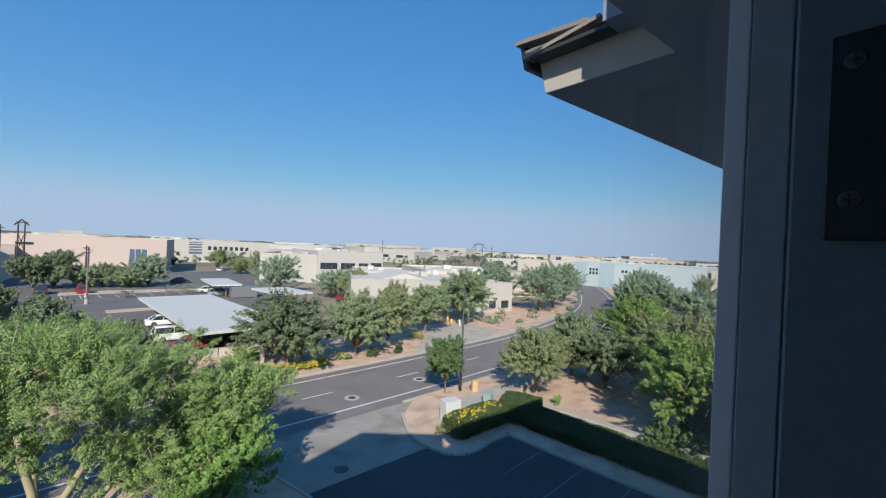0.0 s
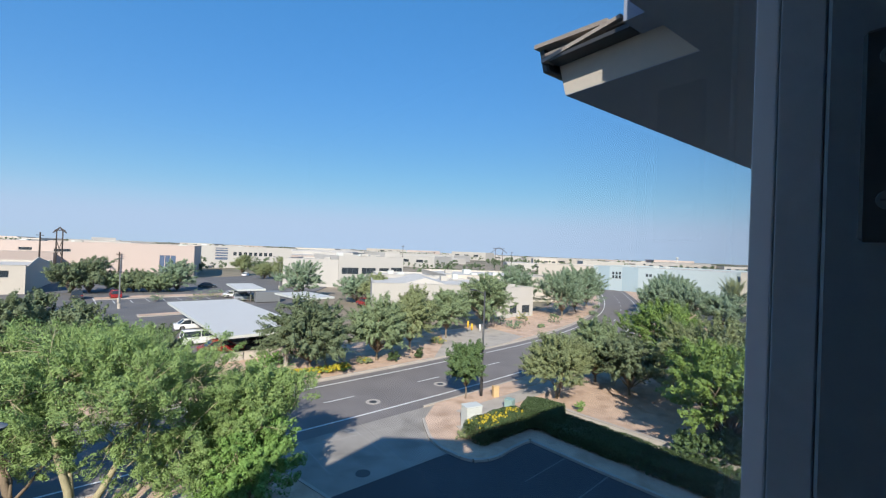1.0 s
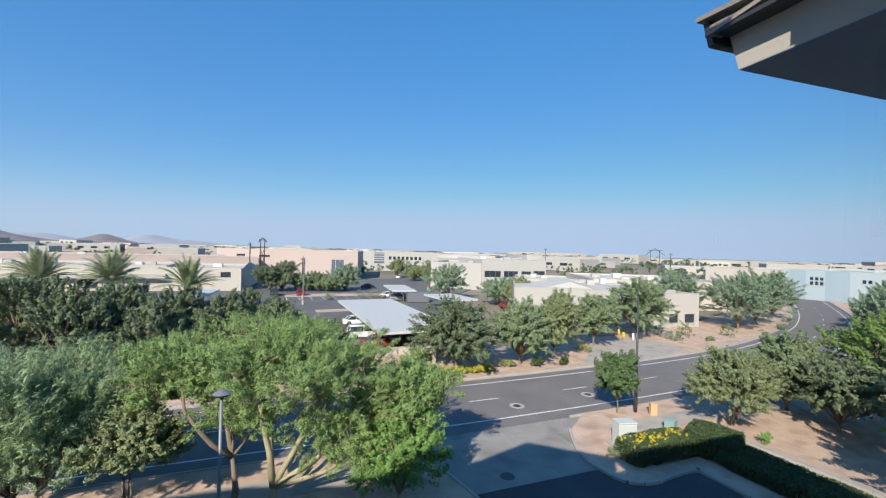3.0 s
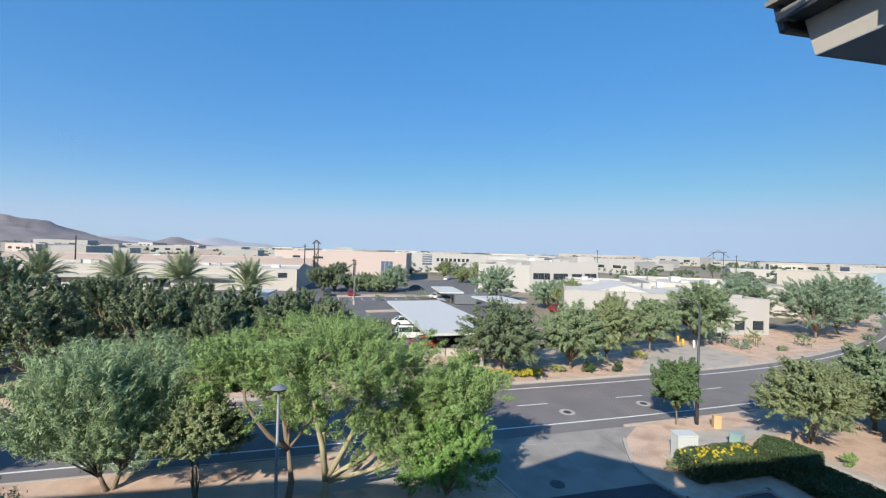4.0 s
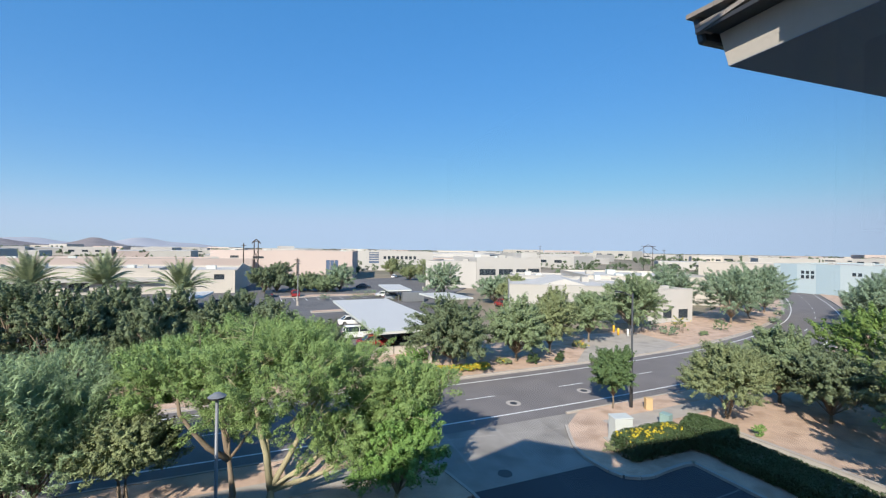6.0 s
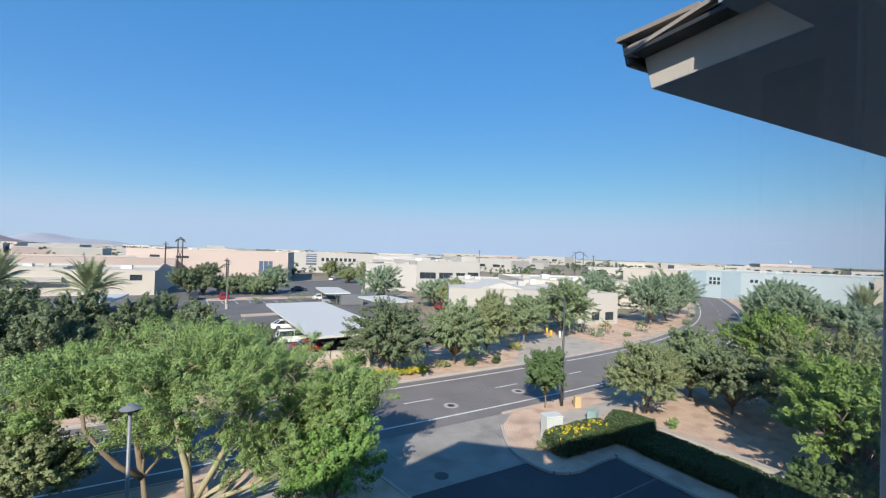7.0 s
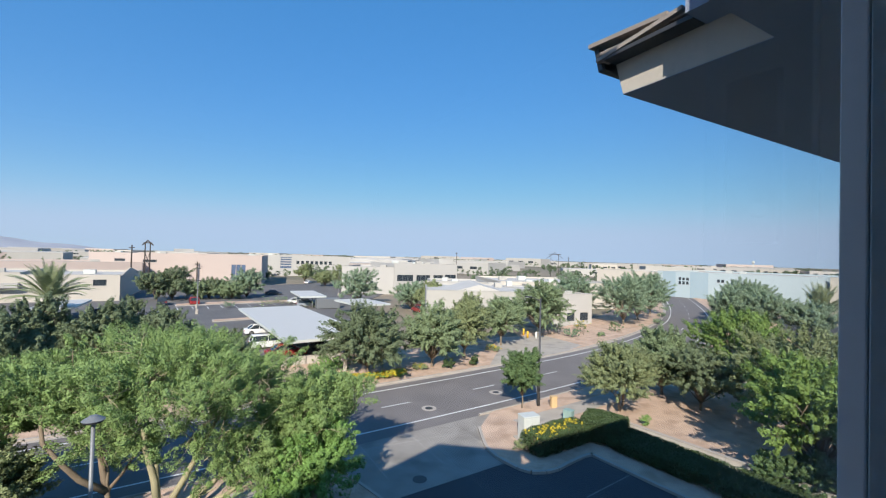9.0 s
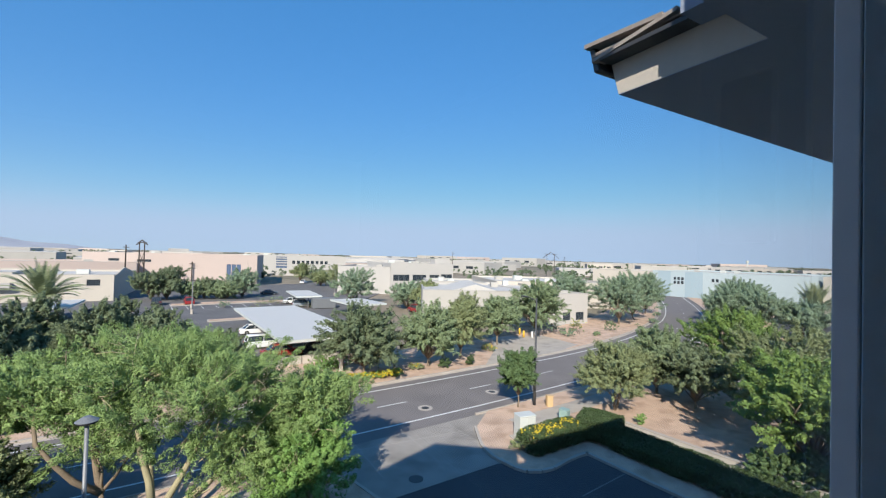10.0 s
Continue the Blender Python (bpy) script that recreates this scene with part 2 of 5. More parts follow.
def road_at(s, off=0.0):
    """The place s metres along the road's middle, off metres to its far side."""
    s = min(max(s, 0), ALONG[-1] - 0.01)
    i = int(np.searchsorted(ALONG, s, side="right")) - 1
    a, b = ROAD[i], ROAD[i + 1]
    d = (ROAD[min(i + 2, len(ROAD) - 1)] - ROAD[max(i - 1, 0)]).normalized()
    p = a.lerp(b, (s - ALONG[i]) / (ALONG[i + 1] - ALONG[i]))
    return Vector((p.x - d.y * off, p.y + d.x * off))


def along_of(x, y):
    """How far along the road a place lies."""
    i = min(range(len(ROAD)), key=lambda j: (ROAD[j] - Vector((x, y))).length)
    return ALONG[i]


def ribbon(o0, o1, s0, s1, z, thick=0.0, step=1.5):
    """A strip along the road between two offsets, with sides where it has a thickness."""
    n = max(1, int((s1 - s0) / step))
    bm = bmesh.new()
    rows = []
    for i in range(n + 1):
        s = s0 + (s1 - s0) * i / n
        a, b = road_at(s, o0), road_at(s, o1)
        row = [bm.verts.new((a.x, a.y, z)), bm.verts.new((b.x, b.y, z))]
        if thick:
            row = [bm.verts.new((a.x, a.y, z - thick))] + row + [bm.verts.new((b.x, b.y, z - thick))]
        rows.append(row)
    for r, q in zip(rows, rows[1:]):
        for k in range(len(r) - 1):
            bm.faces.new((r[k], q[k], q[k + 1], r[k + 1]))
    if thick:
        bm.faces.new(rows[0])
        bm.faces.new(rows[-1][::-1])
    bmesh.ops.recalc_face_normals(bm, faces=bm.faces)
    if not thick and bm.faces:
        bm.faces.ensure_lookup_table()
        if bm.faces[0].normal.z < 0:
            bmesh.ops.reverse_faces(bm, faces=bm.faces)
    return bm


def structure(name, bm, mat, label, category):
    return tagged(part(name, bm, mat), label, category, kind="structure")


bm = bmesh.new()
bmesh.ops.create_circle(bm, cap_ends=True, radius=4600, segments=96, matrix=Matrix.Translation((0, 0, -0.04)))
structure("ground", bm, M["desert"], "dry tan desert plain reaching the horizon", "ground")

END = ALONG[-1]
S_DRIVE0, S_DRIVE1 = along_of(-16.5, 27.5), along_of(-6.2, 37.4)     # our driveway's mouth
S_FAR0, S_FAR1 = along_of(1.0, 45.5), along_of(10.5, 55.5)           # the mouth across the road
structure("road", ribbon(-5.5, 5.05, 0, END, 0.0), M["asphalt"], "worn grey asphalt road bending away between kerbs", "road")
structure("verge_far", ribbon(5.6, 17.0, 0, END, 0.12, 0.2), M["gravel"], "reddish tan gravel verge planted with trees", "verge")
lines = new("road_markings")
tagged(lines, "white painted edge lines and centre dashes on the road", "road marking", kind="structure")
part("edge_line", ribbon(3.83, 3.99, 0, END, 0.005), M["line"], lines)
part("edge_line", ribbon(-4.0, -3.85, 0, END, 0.005), M["line"], lines)
s = along_of(-10.7, 33.4) - 9.6 * 12
while s < END - 5:
    part("dash", ribbon(-0.06, 0.06, s, s + 2.76, 0.005, step=0.9), M["line"], lines)
    s += 9.6


def kerb_run(o0, o1, s0, s1, parent):
    """Kerbstones three metres long, with open joints."""
    s = s0
    while s < s1 - 0.3:
        e = min(s + 3.05, s1)
        part("kerbstone", ribbon(o0, o1, s, e - 0.02, 0.15, 0.2, step=1.0), M["kerb"], parent)
        s = e


structure("gutter", ribbon(5.05, 5.47, 0, END, 0.003, 0.05), M["kerb"], "pale concrete gutter between asphalt and kerb", "gutter")
kerb_far = tagged(new("kerb_far"), "pale concrete kerb along the far side of the road", "kerb", kind="structure")
kerb_run(5.45, 5.68, 60, S_FAR0, kerb_far)
kerb_run(5.45, 5.68, S_FAR1, END - 20, kerb_far)
kerb_near = tagged(new("kerb_near"), "pale concrete kerb along the near side of the road", "kerb", kind="structure")
kerb_run(-5.5, -5.35, 60, S_DRIVE0, kerb_near)
kerb_run(-5.5, -5.35, S_DRIVE1, END - 20, kerb_near)

# our side: gravel beds, pavement, driveway and parking
PARK = [(12.0, 21.9), (10.5, 23.3), (8.0, 25.7), (5.0, 28.75), (4.3, 28.2), (3.3, 27.1), (2.6, 26.2), (1.9, 25.7), (1.1, 25.5), (0.4, 25.8), (-0.3, 26.4), (-0.85, 26.9), (-1.6, 28.1), (-2.0, 29.6), (-2.35, 31.2)]
right_edge = [tuple(road_at(S_DRIVE1 + 1.2 + i * 3, -5.52)) for i in range(0, 50)]
bed_right = [tuple(road_at(S_DRIVE1 + 0.2, -6.2))] + right_edge + [(110, 100), (70, 10), (40, -6)] + PARK
structure("verge_near_right", slab(bed_right, 0.12, 0.2), M["gravel"], "tan gravel bed between road and car park", "verge")
left_edge = [tuple(road_at(S_DRIVE0 - 1.2 - i * 4, -5.52)) for i in range(0, 30)]
bed_left = left_edge + [(-120, -110), (-60, -60), (-16, 6), (-6.0, 20.6), (-8.25, 22.2), (-10.6, 23.6)]
structure("verge_near_left", slab(bed_left, 0.12, 0.2), M["gravel"], "shaded reddish gravel bed below the trees", "verge")
structure("driveway", slab([tuple(road_at(S_DRIVE0 - 1.5, -5.45)), tuple(road_at(S_DRIVE1 + 1.5, -5.45)), (-1.6, 33.0), (-1.0, 28.0), (-0.3, 26.2), (-0.63, 26.1), (-6.15, 20.87), (-8.6, 22.2)], 0.004, 0.1), M["apron"], "worn grey-brown concrete driveway apron", "driveway")
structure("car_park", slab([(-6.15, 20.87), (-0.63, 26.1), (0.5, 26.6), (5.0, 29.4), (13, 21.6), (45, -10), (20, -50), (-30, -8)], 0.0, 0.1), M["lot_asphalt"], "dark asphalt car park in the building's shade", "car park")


def kerb_line(pts, width, z, parent):
    """Kerbstones along a bent line."""
    for a, b in zip(pts, pts[1:]):
        a, b = Vector(a), Vector(b)
        d = (b - a).normalized()
        n = Vector((d.y, -d.x)) * width
        part("kerbstone", slab([tuple(a), tuple(b - d * 0.01), tuple(b - d * 0.01 + n), tuple(a + n)], z, 0.2), M["kerb"], parent)


kerb_park = tagged(new("kerb_car_park"), "pale concrete kerb curving round the planted bed", "kerb", kind="structure")
kerb_line([(40, -6)] + PARK, -0.22, 0.155, kerb_park)
kerb_drive = tagged(new("kerb_driveway"), "concrete kerb along the edge of the driveway", "kerb", kind="structure")
kerb_line([(-3.2, 18.0), (-6.0, 20.6), (-8.25, 22.2), (-10.6, 23.6)], -0.18, 0.155, kerb_drive)
walk_right = tagged(new("pavement_right"), "grey concrete pavement crossing the gravel bed", "pavement", kind="structure")
walk_left = tagged(new("pavement_left"), "shaded concrete pavement below the trees", "pavement", kind="structure")
for owner, s0, s1 in ((walk_right, S_DRIVE1 + 1.4, S_DRIVE1 + 70), (walk_left, S_DRIVE0 - 75, S_DRIVE0 + 0.5)):
    s = s0
    while s < s1:
        part("paving_slab", ribbon(-9.5, -7.7, s, s + 1.79, 0.127, 0.05, step=0.9), M["concrete"], owner)
        s += 1.8
structure("driveway_far", slab([tuple(road_at(S_FAR0, 5.4)), tuple(road_at(S_FAR1, 5.4)), (9.6, 64.5), (4.9, 70.5), (-3, 66.5), (-2.2, 57)], 0.135, 0.15), M["concrete"], "pale concrete driveway across the road", "driveway")
structure("car_park_far", slab([(-21, 47.5), (-60, 8), (-125, 60), (-100, 128), (-70, 190), (-48, 186), (-40, 110), (-26, 70)], 0.126, 0.15), M["far_lot"], "dark asphalt car park with white bay lines", "car park")
# dark sheet in the asphalt colour, standing for tree shade on the ground
structure("shade_sheet_right", slab([(41, 66), (56, 104), (84, 100), (80, 60)], 0.128, 0.1), M["lot_asphalt"], "dark sheet put in for shaded ground beyond the trees", "car park")
structure("verge_car_park", slab([(-73.2, 80.8), (-65.4, 89.5), (-56.6, 97.4), (-58.6, 100.6), (-70.2, 91.8), (-75.8, 83.6)], 0.24, 0.2), M["gravel"], "gravel bed between two rows of parking", "verge")
structure("verge_island", slab([(-51.4, 65.2), (-47.2, 70.4), (-48.8, 72.0), (-53.0, 67.0)], 0.25, 0.2), M["gravel"], "small gravel island at the end of a parking row", "verge")
kerb_lot = tagged(new("kerb_car_park_far"), "pale concrete kerb round the beds of the far car park", "kerb", kind="structure")
kerb_line([(-73.2, 80.8), (-69.3, 85.15), (-65.4, 89.5), (-61.0, 93.45), (-56.6, 97.4)], 0.3, 0.3, kerb_lot)
kerb_line([(-53.0, 67.0), (-51.4, 65.2), (-47.2, 70.4), (-48.8, 72.0)], 0.25, 0.3, kerb_lot)
stripes = tagged(new("bay_lines"), "thin white parking bay lines on dark asphalt", "road marking", kind="structure")
d, q = Vector((0.72, -0.694)), Vector((-0.694, -0.72))
for i in range(-1, 10):
    a = Vector((8.85, 24.75)) + d * 2.75 * i
    b = a + q * (4.6 if i >= 0 else 4.3)
    part("bay_line", slab([tuple(a), tuple(b), tuple(b + d * 0.08), tuple(a + d * 0.08)], 0.005, 0.004), M["worn_line"], stripes)
d, q = Vector((-0.70, -0.71)), Vector((-0.71, 0.70))
for i in range(9):
    for k in range(2):
        a = Vector((-60.5, 84)) + d * 2.8 * (i - 3) + q * 6.0 * k
        part("bay_line", slab([tuple(a), tuple(a + q * 5), tuple(a + q * 5 + d * 0.12), tuple(a + d * 0.12)], 0.131, 0.004), M["line"], stripes)
# manhole collars
for x, y, r in ((-6.87, 34.26, 0.62), (-1.68, 39.85, 0.62)):
    cover = thing("manhole", pose(x, y, 0.0), "dark iron manhole cover in a pale concrete collar", "manhole cover", "manholes")
    bm = bmesh.new()
    bmesh.ops.create_cone(bm, cap_ends=True, segments=28, radius1=r, radius2=r, depth=0.02)
    part("collar", bm, M["kerb"], cover)
    bm = bmesh.new()
    bmesh.ops.create_cone(bm, cap_ends=True, segments=24, radius1=0.33, radius2=0.32, depth=0.034)
    part("lid", bm, M["dark_metal"], cover)
drain = thing("manhole", pose(-5.09, 23.3, 0.004), "round dark iron manhole cover in the driveway", "manhole cover", "manholes")
bm = bmesh.new()
bmesh.ops.create_cone(bm, cap_ends=True, segments=24, radius1=0.42, radius2=0.41, depth=0.02)
part("lid", bm, M["dark_metal"], drain)
# joints scored in the driveway are narrow dark grooves
grooves = tagged(new("driveway_joints"), "thin dark joints scored across the concrete driveway", "joint", kind="structure")
for a, b in (((-9.9, 26.5), (-6.9, 23.0)), ((-7.2, 29.0), (-4.2, 25.5)), ((-4.6, 31.5), (-1.9, 28.6)), ((-10.5, 25.2), (-2.4, 31.0))):
    a, b = Vector(a), Vector(b)
    n = (b - a).normalized()
    n = Vector((-n.y, n.x)) * 0.025
    part("joint", slab([tuple(a), tuple(b), tuple(b + n), tuple(a + n)], 0.0085, 0.004), M["grey_wall"], grooves)


# ---- our building: window, room, eaves ----
AZ = radians(51.0)
WALL = Matrix(((math.sin(AZ), -math.cos(AZ), 0, 0), (math.cos(AZ), math.sin(AZ), 0, 0), (0, 0, 1, EYE), (0, 0, 0, 1)))  # along the wall, outwards, up; the eye is its origin
# the outer wall round the opening
SOF, LIP = 1.79, 2.19        # soffit and top of the fascia above the eye
S0, S1, Z0, Z1 = -1.25, 0.463, -0.75, 0.75
O0, O1 = 0.02, 0.16
house_wall = tagged(new("wall_outer"), "stucco outer wall with a window opening", "wall", kind="structure")
house_wall.matrix_basis = WALL
for lo, hi in (((-40, O0, -12.5), (S0, O1, SOF)), ((S1 + 0.06, O0, -12.5), (12.2, O1, SOF)), ((S0, O0, -12.5), (S1 + 0.06, O1, Z0)), ((S0, O0, Z1), (S1 + 0.06, O1, SOF))):
    part("wall_piece", box(lo, hi), M["stucco"], house_wall)
for name, lo, hi, mat in (("wall_left", (-3.0, -4.6, -1.5), (-2.9, O0, 1.1), "room"), ("wall_right", (1.6, -4.6, -1.5), (1.7, O0, 1.1), "room"), ("wall_back", (-3.0, -4.7, -1.5), (1.7, -4.6, 1.1), "room"), ("floor", (-3.0, -4.7, -1.6), (1.7, O0, -1.5), "carpet"), ("ceiling", (-3.0, -4.7, 1.1), (1.7, O0, 1.2), "room")):
    ob = structure(name, box(lo, hi), M[mat], {"floor": "dark carpet of the room behind the window", "ceiling": "plain painted ceiling of the room"}.get(name, "plain painted wall of the dim room"), name.split("_")[0])
    ob.matrix_basis = WALL
window = thing("window_1", WALL, "dark vinyl window frame with a clear pane", "window", kind="structure")
part("jamb", box((S1, 0.1325, Z0), (S1 + 0.055, 0.15, Z1), 0.001), M["vinyl"], window)
part("jamb", box((S1 + 0.0, 0.098, Z0), (S1 + 0.055, 0.1295, Z1), 0.001), M["vinyl"], window, "grey-blue vinyl frame upright")
part("reveal", box((S1 - 0.002, O0 - 0.02, Z0), (S1 + 0.055, 0.097, Z1), 0.003), M["vinyl_shade"], window, "inner reveal, vinyl darkened for the backlit shade")
part("jamb", box((S0 - 0.0, 0.06, Z0), (S0 + 0.05, 0.15, Z1), 0.003), M["vinyl"], window)
part("head", box((S0 + 0.05, 0.06, Z1 - 0.05), (S1 - 0.013, 0.15, Z1), 0.003), M["vinyl"], window)
part("sill", box((S0 + 0.05, 0.0, Z0), (S1 - 0.013, 0.15, Z0 + 0.05), 0.003), M["vinyl"], window)
pane = part("pane", box((S0 + 0.05, 0.130, Z0 + 0.05), (S1 + 0.03, 0.132, Z1 - 0.05)), M["glass"], window, "clear glass pane")
pane.visible_shadow = False
latch = thing("window_latch", WALL, "black latch plate with two screws on the frame", "latch")
part("plate", box((S1 - 0.010, 0.025, 0.020), (S1 - 0.003, 0.074, 0.185), 0.003), M["black"], latch)
for z in (0.052, 0.162):
    bm = bmesh.new()
    bmesh.ops.create_uvsphere(bm, u_segments=14, v_segments=7, radius=0.0075, matrix=Matrix.Translation((S1 - 0.010, 0.057, z)) @ Matrix.Diagonal((0.12, 1, 1, 1)))
    screw = part("screw", bm, M["screw"], latch, "dull metal screw head", smooth=True)
    slot = add_box(box((S1 - 0.0113, 0.0525, z - 0.0008), (S1 - 0.0105, 0.0615, z + 0.0008)), (S1 - 0.0114, 0.0562, z - 0.0045), (S1 - 0.0106, 0.0578, z + 0.0045))
    part("slot", slot, M["black"], screw, "dark cross slot")

# roof over the window, and the wing that stands further out


def eave(name, s0, s1, o0, o1, label, side=None):
    """A boxed eave: soffit, fascia boards, and a tiled slope whose courses overhang."""
    e = thing(name, WALL, label, "roof", kind="structure")
    part("soffit", box((s0 - (0.03 if side else 0.0), o0, SOF), (s1, o1, SOF + 0.006)), M["soffit"], e, "stucco soffit, coloured darker and bluer for shade")
    bm = box((s0, o1 - 0.03, SOF + 0.0065), (s1, o1, LIP), 0.002)
    for v in bm.verts:
        v.co.y += 0.11 * (v.co.z - SOF) / (LIP - SOF)
    part("fascia", bm, M["stucco"], e)
    if side:
        bm = box((s0 - 0.03, o0, SOF + 0.0065), (s0 - 0.001, o1 + 0.001, LIP), 0.002)
        for v in bm.verts:
            v.co.y += 0.11 * (v.co.z - SOF) / (LIP - SOF) if v.co.y > o1 - 0.1 else 0.0
        part("fascia", bm, M["stucco"], e, "pale stucco fascia turning the corner")
    rise = 0.33
    lo, d = (-0.10, 1.2) if side else (0.0, 1.2)
    z, up = LIP + 0.003, rise * 1.2
    bm = bmesh.new()
    if side:        # a hip: one slope rises from the front, one from the side
        a, b, c, e2, f, g = [bm.verts.new(p) for p in ((s0 + lo, o1 + 0.16, z), (s1, o1 + 0.16, z), (s1, o1 - d, z + up), (s0 + d, o1 - d, z + up), (s0 + d, -25, z + up), (s0 + lo, -25, z))]
        bm.faces.new((a, b, c, e2))
        bm.faces.new((a, e2, f, g))
        bm.faces.new((e2, c, bm.verts.new((s1, -25, z + up)), f))
    else:
        bm.faces.new([bm.verts.new(p) for p in ((s0, o1 + 0.07, z), (s1, o1 + 0.07, z), (s1, -5.5, z + rise * (o1 + 5.57)), (s0, -5.5, z + rise * (o1 + 5.57)))])
    bmesh.ops.recalc_face_normals(bm, faces=bm.faces)
    made = bmesh.ops.extrude_face_region(bm, geom=list(bm.faces))["geom"]
    bmesh.ops.translate(bm, vec=(0, 0, 0.03), verts=[v for v in made if isinstance(v, bmesh.types.BMVert)])
    bmesh.ops.recalc_face_normals(bm, faces=bm.faces)
    part("roof_deck", bm, M["tile"], e)
    return e, rise, lo


tile_mesh = None


def tiles(e, s0, s1, o1, rise, courses, hip=False):
    """Flat concrete tiles, each a little thick and overlapping the course below."""
    global tile_mesh
    if tile_mesh is None:
        tile_mesh = mesh_of("tile", box((0.004, -0.42, 0), (0.326, 0.0, 0.035), 0.004), M["tile"])
    tilt = math.degrees(math.atan(rise))
    for c in range(courses):
        n = int((s1 - s0) / 0.33)
        for k in range(c if hip else 0, n):
            o = o1 + 0.22 - c * 0.34
            share("tile", tile_mesh, e, pose(s0 + k * 0.33 + random.uniform(-0.004, 0.004), o, LIP + 0.036 + rise * (o1 + 0.1 - o) + 0.012, -tilt + 4 + random.uniform(-0.5, 0.5), 0, random.uniform(-0.6, 0.6)))


main_eave, rise, _ = eave("roof_main", -40, 3.807, O1, 1.62, "tiled roof with a deep boxed eave above the window")
wing_eave, _, _ = eave("roof_wing", 3.84, 12.4, -3.0, 3.0, "tiled roof corner with pale stucco fascia", side=True)
tiles(main_eave, -3, 3.65, 1.62, rise, 3)
tiles(wing_eave, 3.70, 10.0, 3.0, rise, 4, hip=True)
for k in range(8):
    for c in range(1 + k // 2):
        share("tile", tile_mesh, wing_eave, pose(3.66 + 0.34 * c, 2.86 - 0.33 * k, LIP + 0.048 + rise * 0.34 * c, -14, 0, 90 + random.uniform(-0.9, 0.9)))
# the corner's edge tiles: an upper cap and a lower row rising to meet it; a dark box stands for the shaded hollow
# between
for o0, z0, o_1, z1, thick, name in ((2.38, 2.27, 3.30, 2.35, 0.045, "cap_tile"), (2.24, 2.27, 3.19, 2.155, 0.04, "edge_tile")):
    bm = bmesh.new()
    for k in range(3):
        u0, u1 = k / 3 + 0.002, (k + 1) / 3 - 0.002
        add_box(bm, (3.60, o0 + (o_1 - o0) * u0, z0), (3.76, o0 + (o_1 - o0) * u1, z0 + thick))
    for v in bm.verts:
        v.co.z += (z1 - z0) * (v.co.y - o0) / (o_1 - o0) + 0.006 * math.sin(v.co.y * 19)
    part(name, bm, M["tile"], wing_eave)
# plate coloured dark for the shade under the overhang; it also shades the fascia
part("eave_underside", box((3.61, 2.145, 2.142), (3.806, 3.10, 2.186), 0.004), M["dark_metal"], wing_eave, "underside of the overhanging tiles, darkened for its shade")
# dark box: the hollow's shade given as colour
bm = box((3.66, 3.195, 2.06), (4.3, 3.285, 2.345), 0.02)
for v in bm.verts:
    v.co.y -= 0.07 * (2.345 - v.co.z) / 0.285
part("hollow_shade", bm, M["dark_metal"], wing_eave, "dark block put in for the shaded hollow below the tiles")
wing = structure("wall_wing", box((5.2, O1 + 0.001, -12.5), (12.2, 1.3, SOF)), M["stucco"], "stucco wall of the projecting wing", "wall")
wing.matrix_basis = WALL


def sloped_wall(name, s0, s1, o0, o1, z, za, zb, label):
    """An upstanding wall whose top slopes along its length."""
    bm = bmesh.new()
    low = [bm.verts.new((s, o, z)) for s, o in ((s0, o0), (s1, o0), (s1, o1), (s0, o1))]
    top = [bm.verts.new((s, o, h)) for s, o, h in ((s0, o0, za), (s1, o0, zb), (s1, o1, zb), (s0, o1, za))]
    bm.faces.new(low[::-1])
    bm.faces.new(top)
    for i in range(4):
        bm.faces.new((low[i], low[(i + 1) % 4], top[(i + 1) % 4], top[i]))
    bmesh.ops.recalc_face_normals(bm, faces=bm.faces)
    # takes the soffit's shade-toned stucco colour
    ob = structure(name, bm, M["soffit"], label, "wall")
    ob.matrix_basis = WALL


sloped_wall("wall_wing_upper", 3.49, 12.2, -24.0, 2.14, 2.142, 3.1, 3.1, "stucco upper wall above the wing's eave")
sloped_wall("wall_gable_right", -4.6, 1.95, 0.8, 1.25, LIP + 0.3, 6.5, 4.0, "stucco gable front above the window")
# added out of view to keep a sliver of sun off the wing
sloped_wall("wall_sun_block", 2.82, 3.48, 0.8, 1.25, LIP + 0.3, 3.9, 3.9, "unseen block added to keep sun off the wing")
sloped_wall("wall_gable_left", -10.5, -4.601, 0.8, 1.25, LIP + 0.3, 3.95, 6.5, "stucco gable front above the neighbouring windows")
# two unseen walls, their heights set for the shade on verge and pavement
sloped_wall("wall_shade_left", -40.0, -20.0, 0.8, 1.25, LIP + 0.3, 5.5, 5.5, "unseen upper wall added to shade the left verge")
sloped_wall("wall_shade_slope", -19.999, -10.501, 0.8, 1.25, LIP + 0.3, 5.5, 3.95, "unseen sloping wall added to shape the verge's shade")


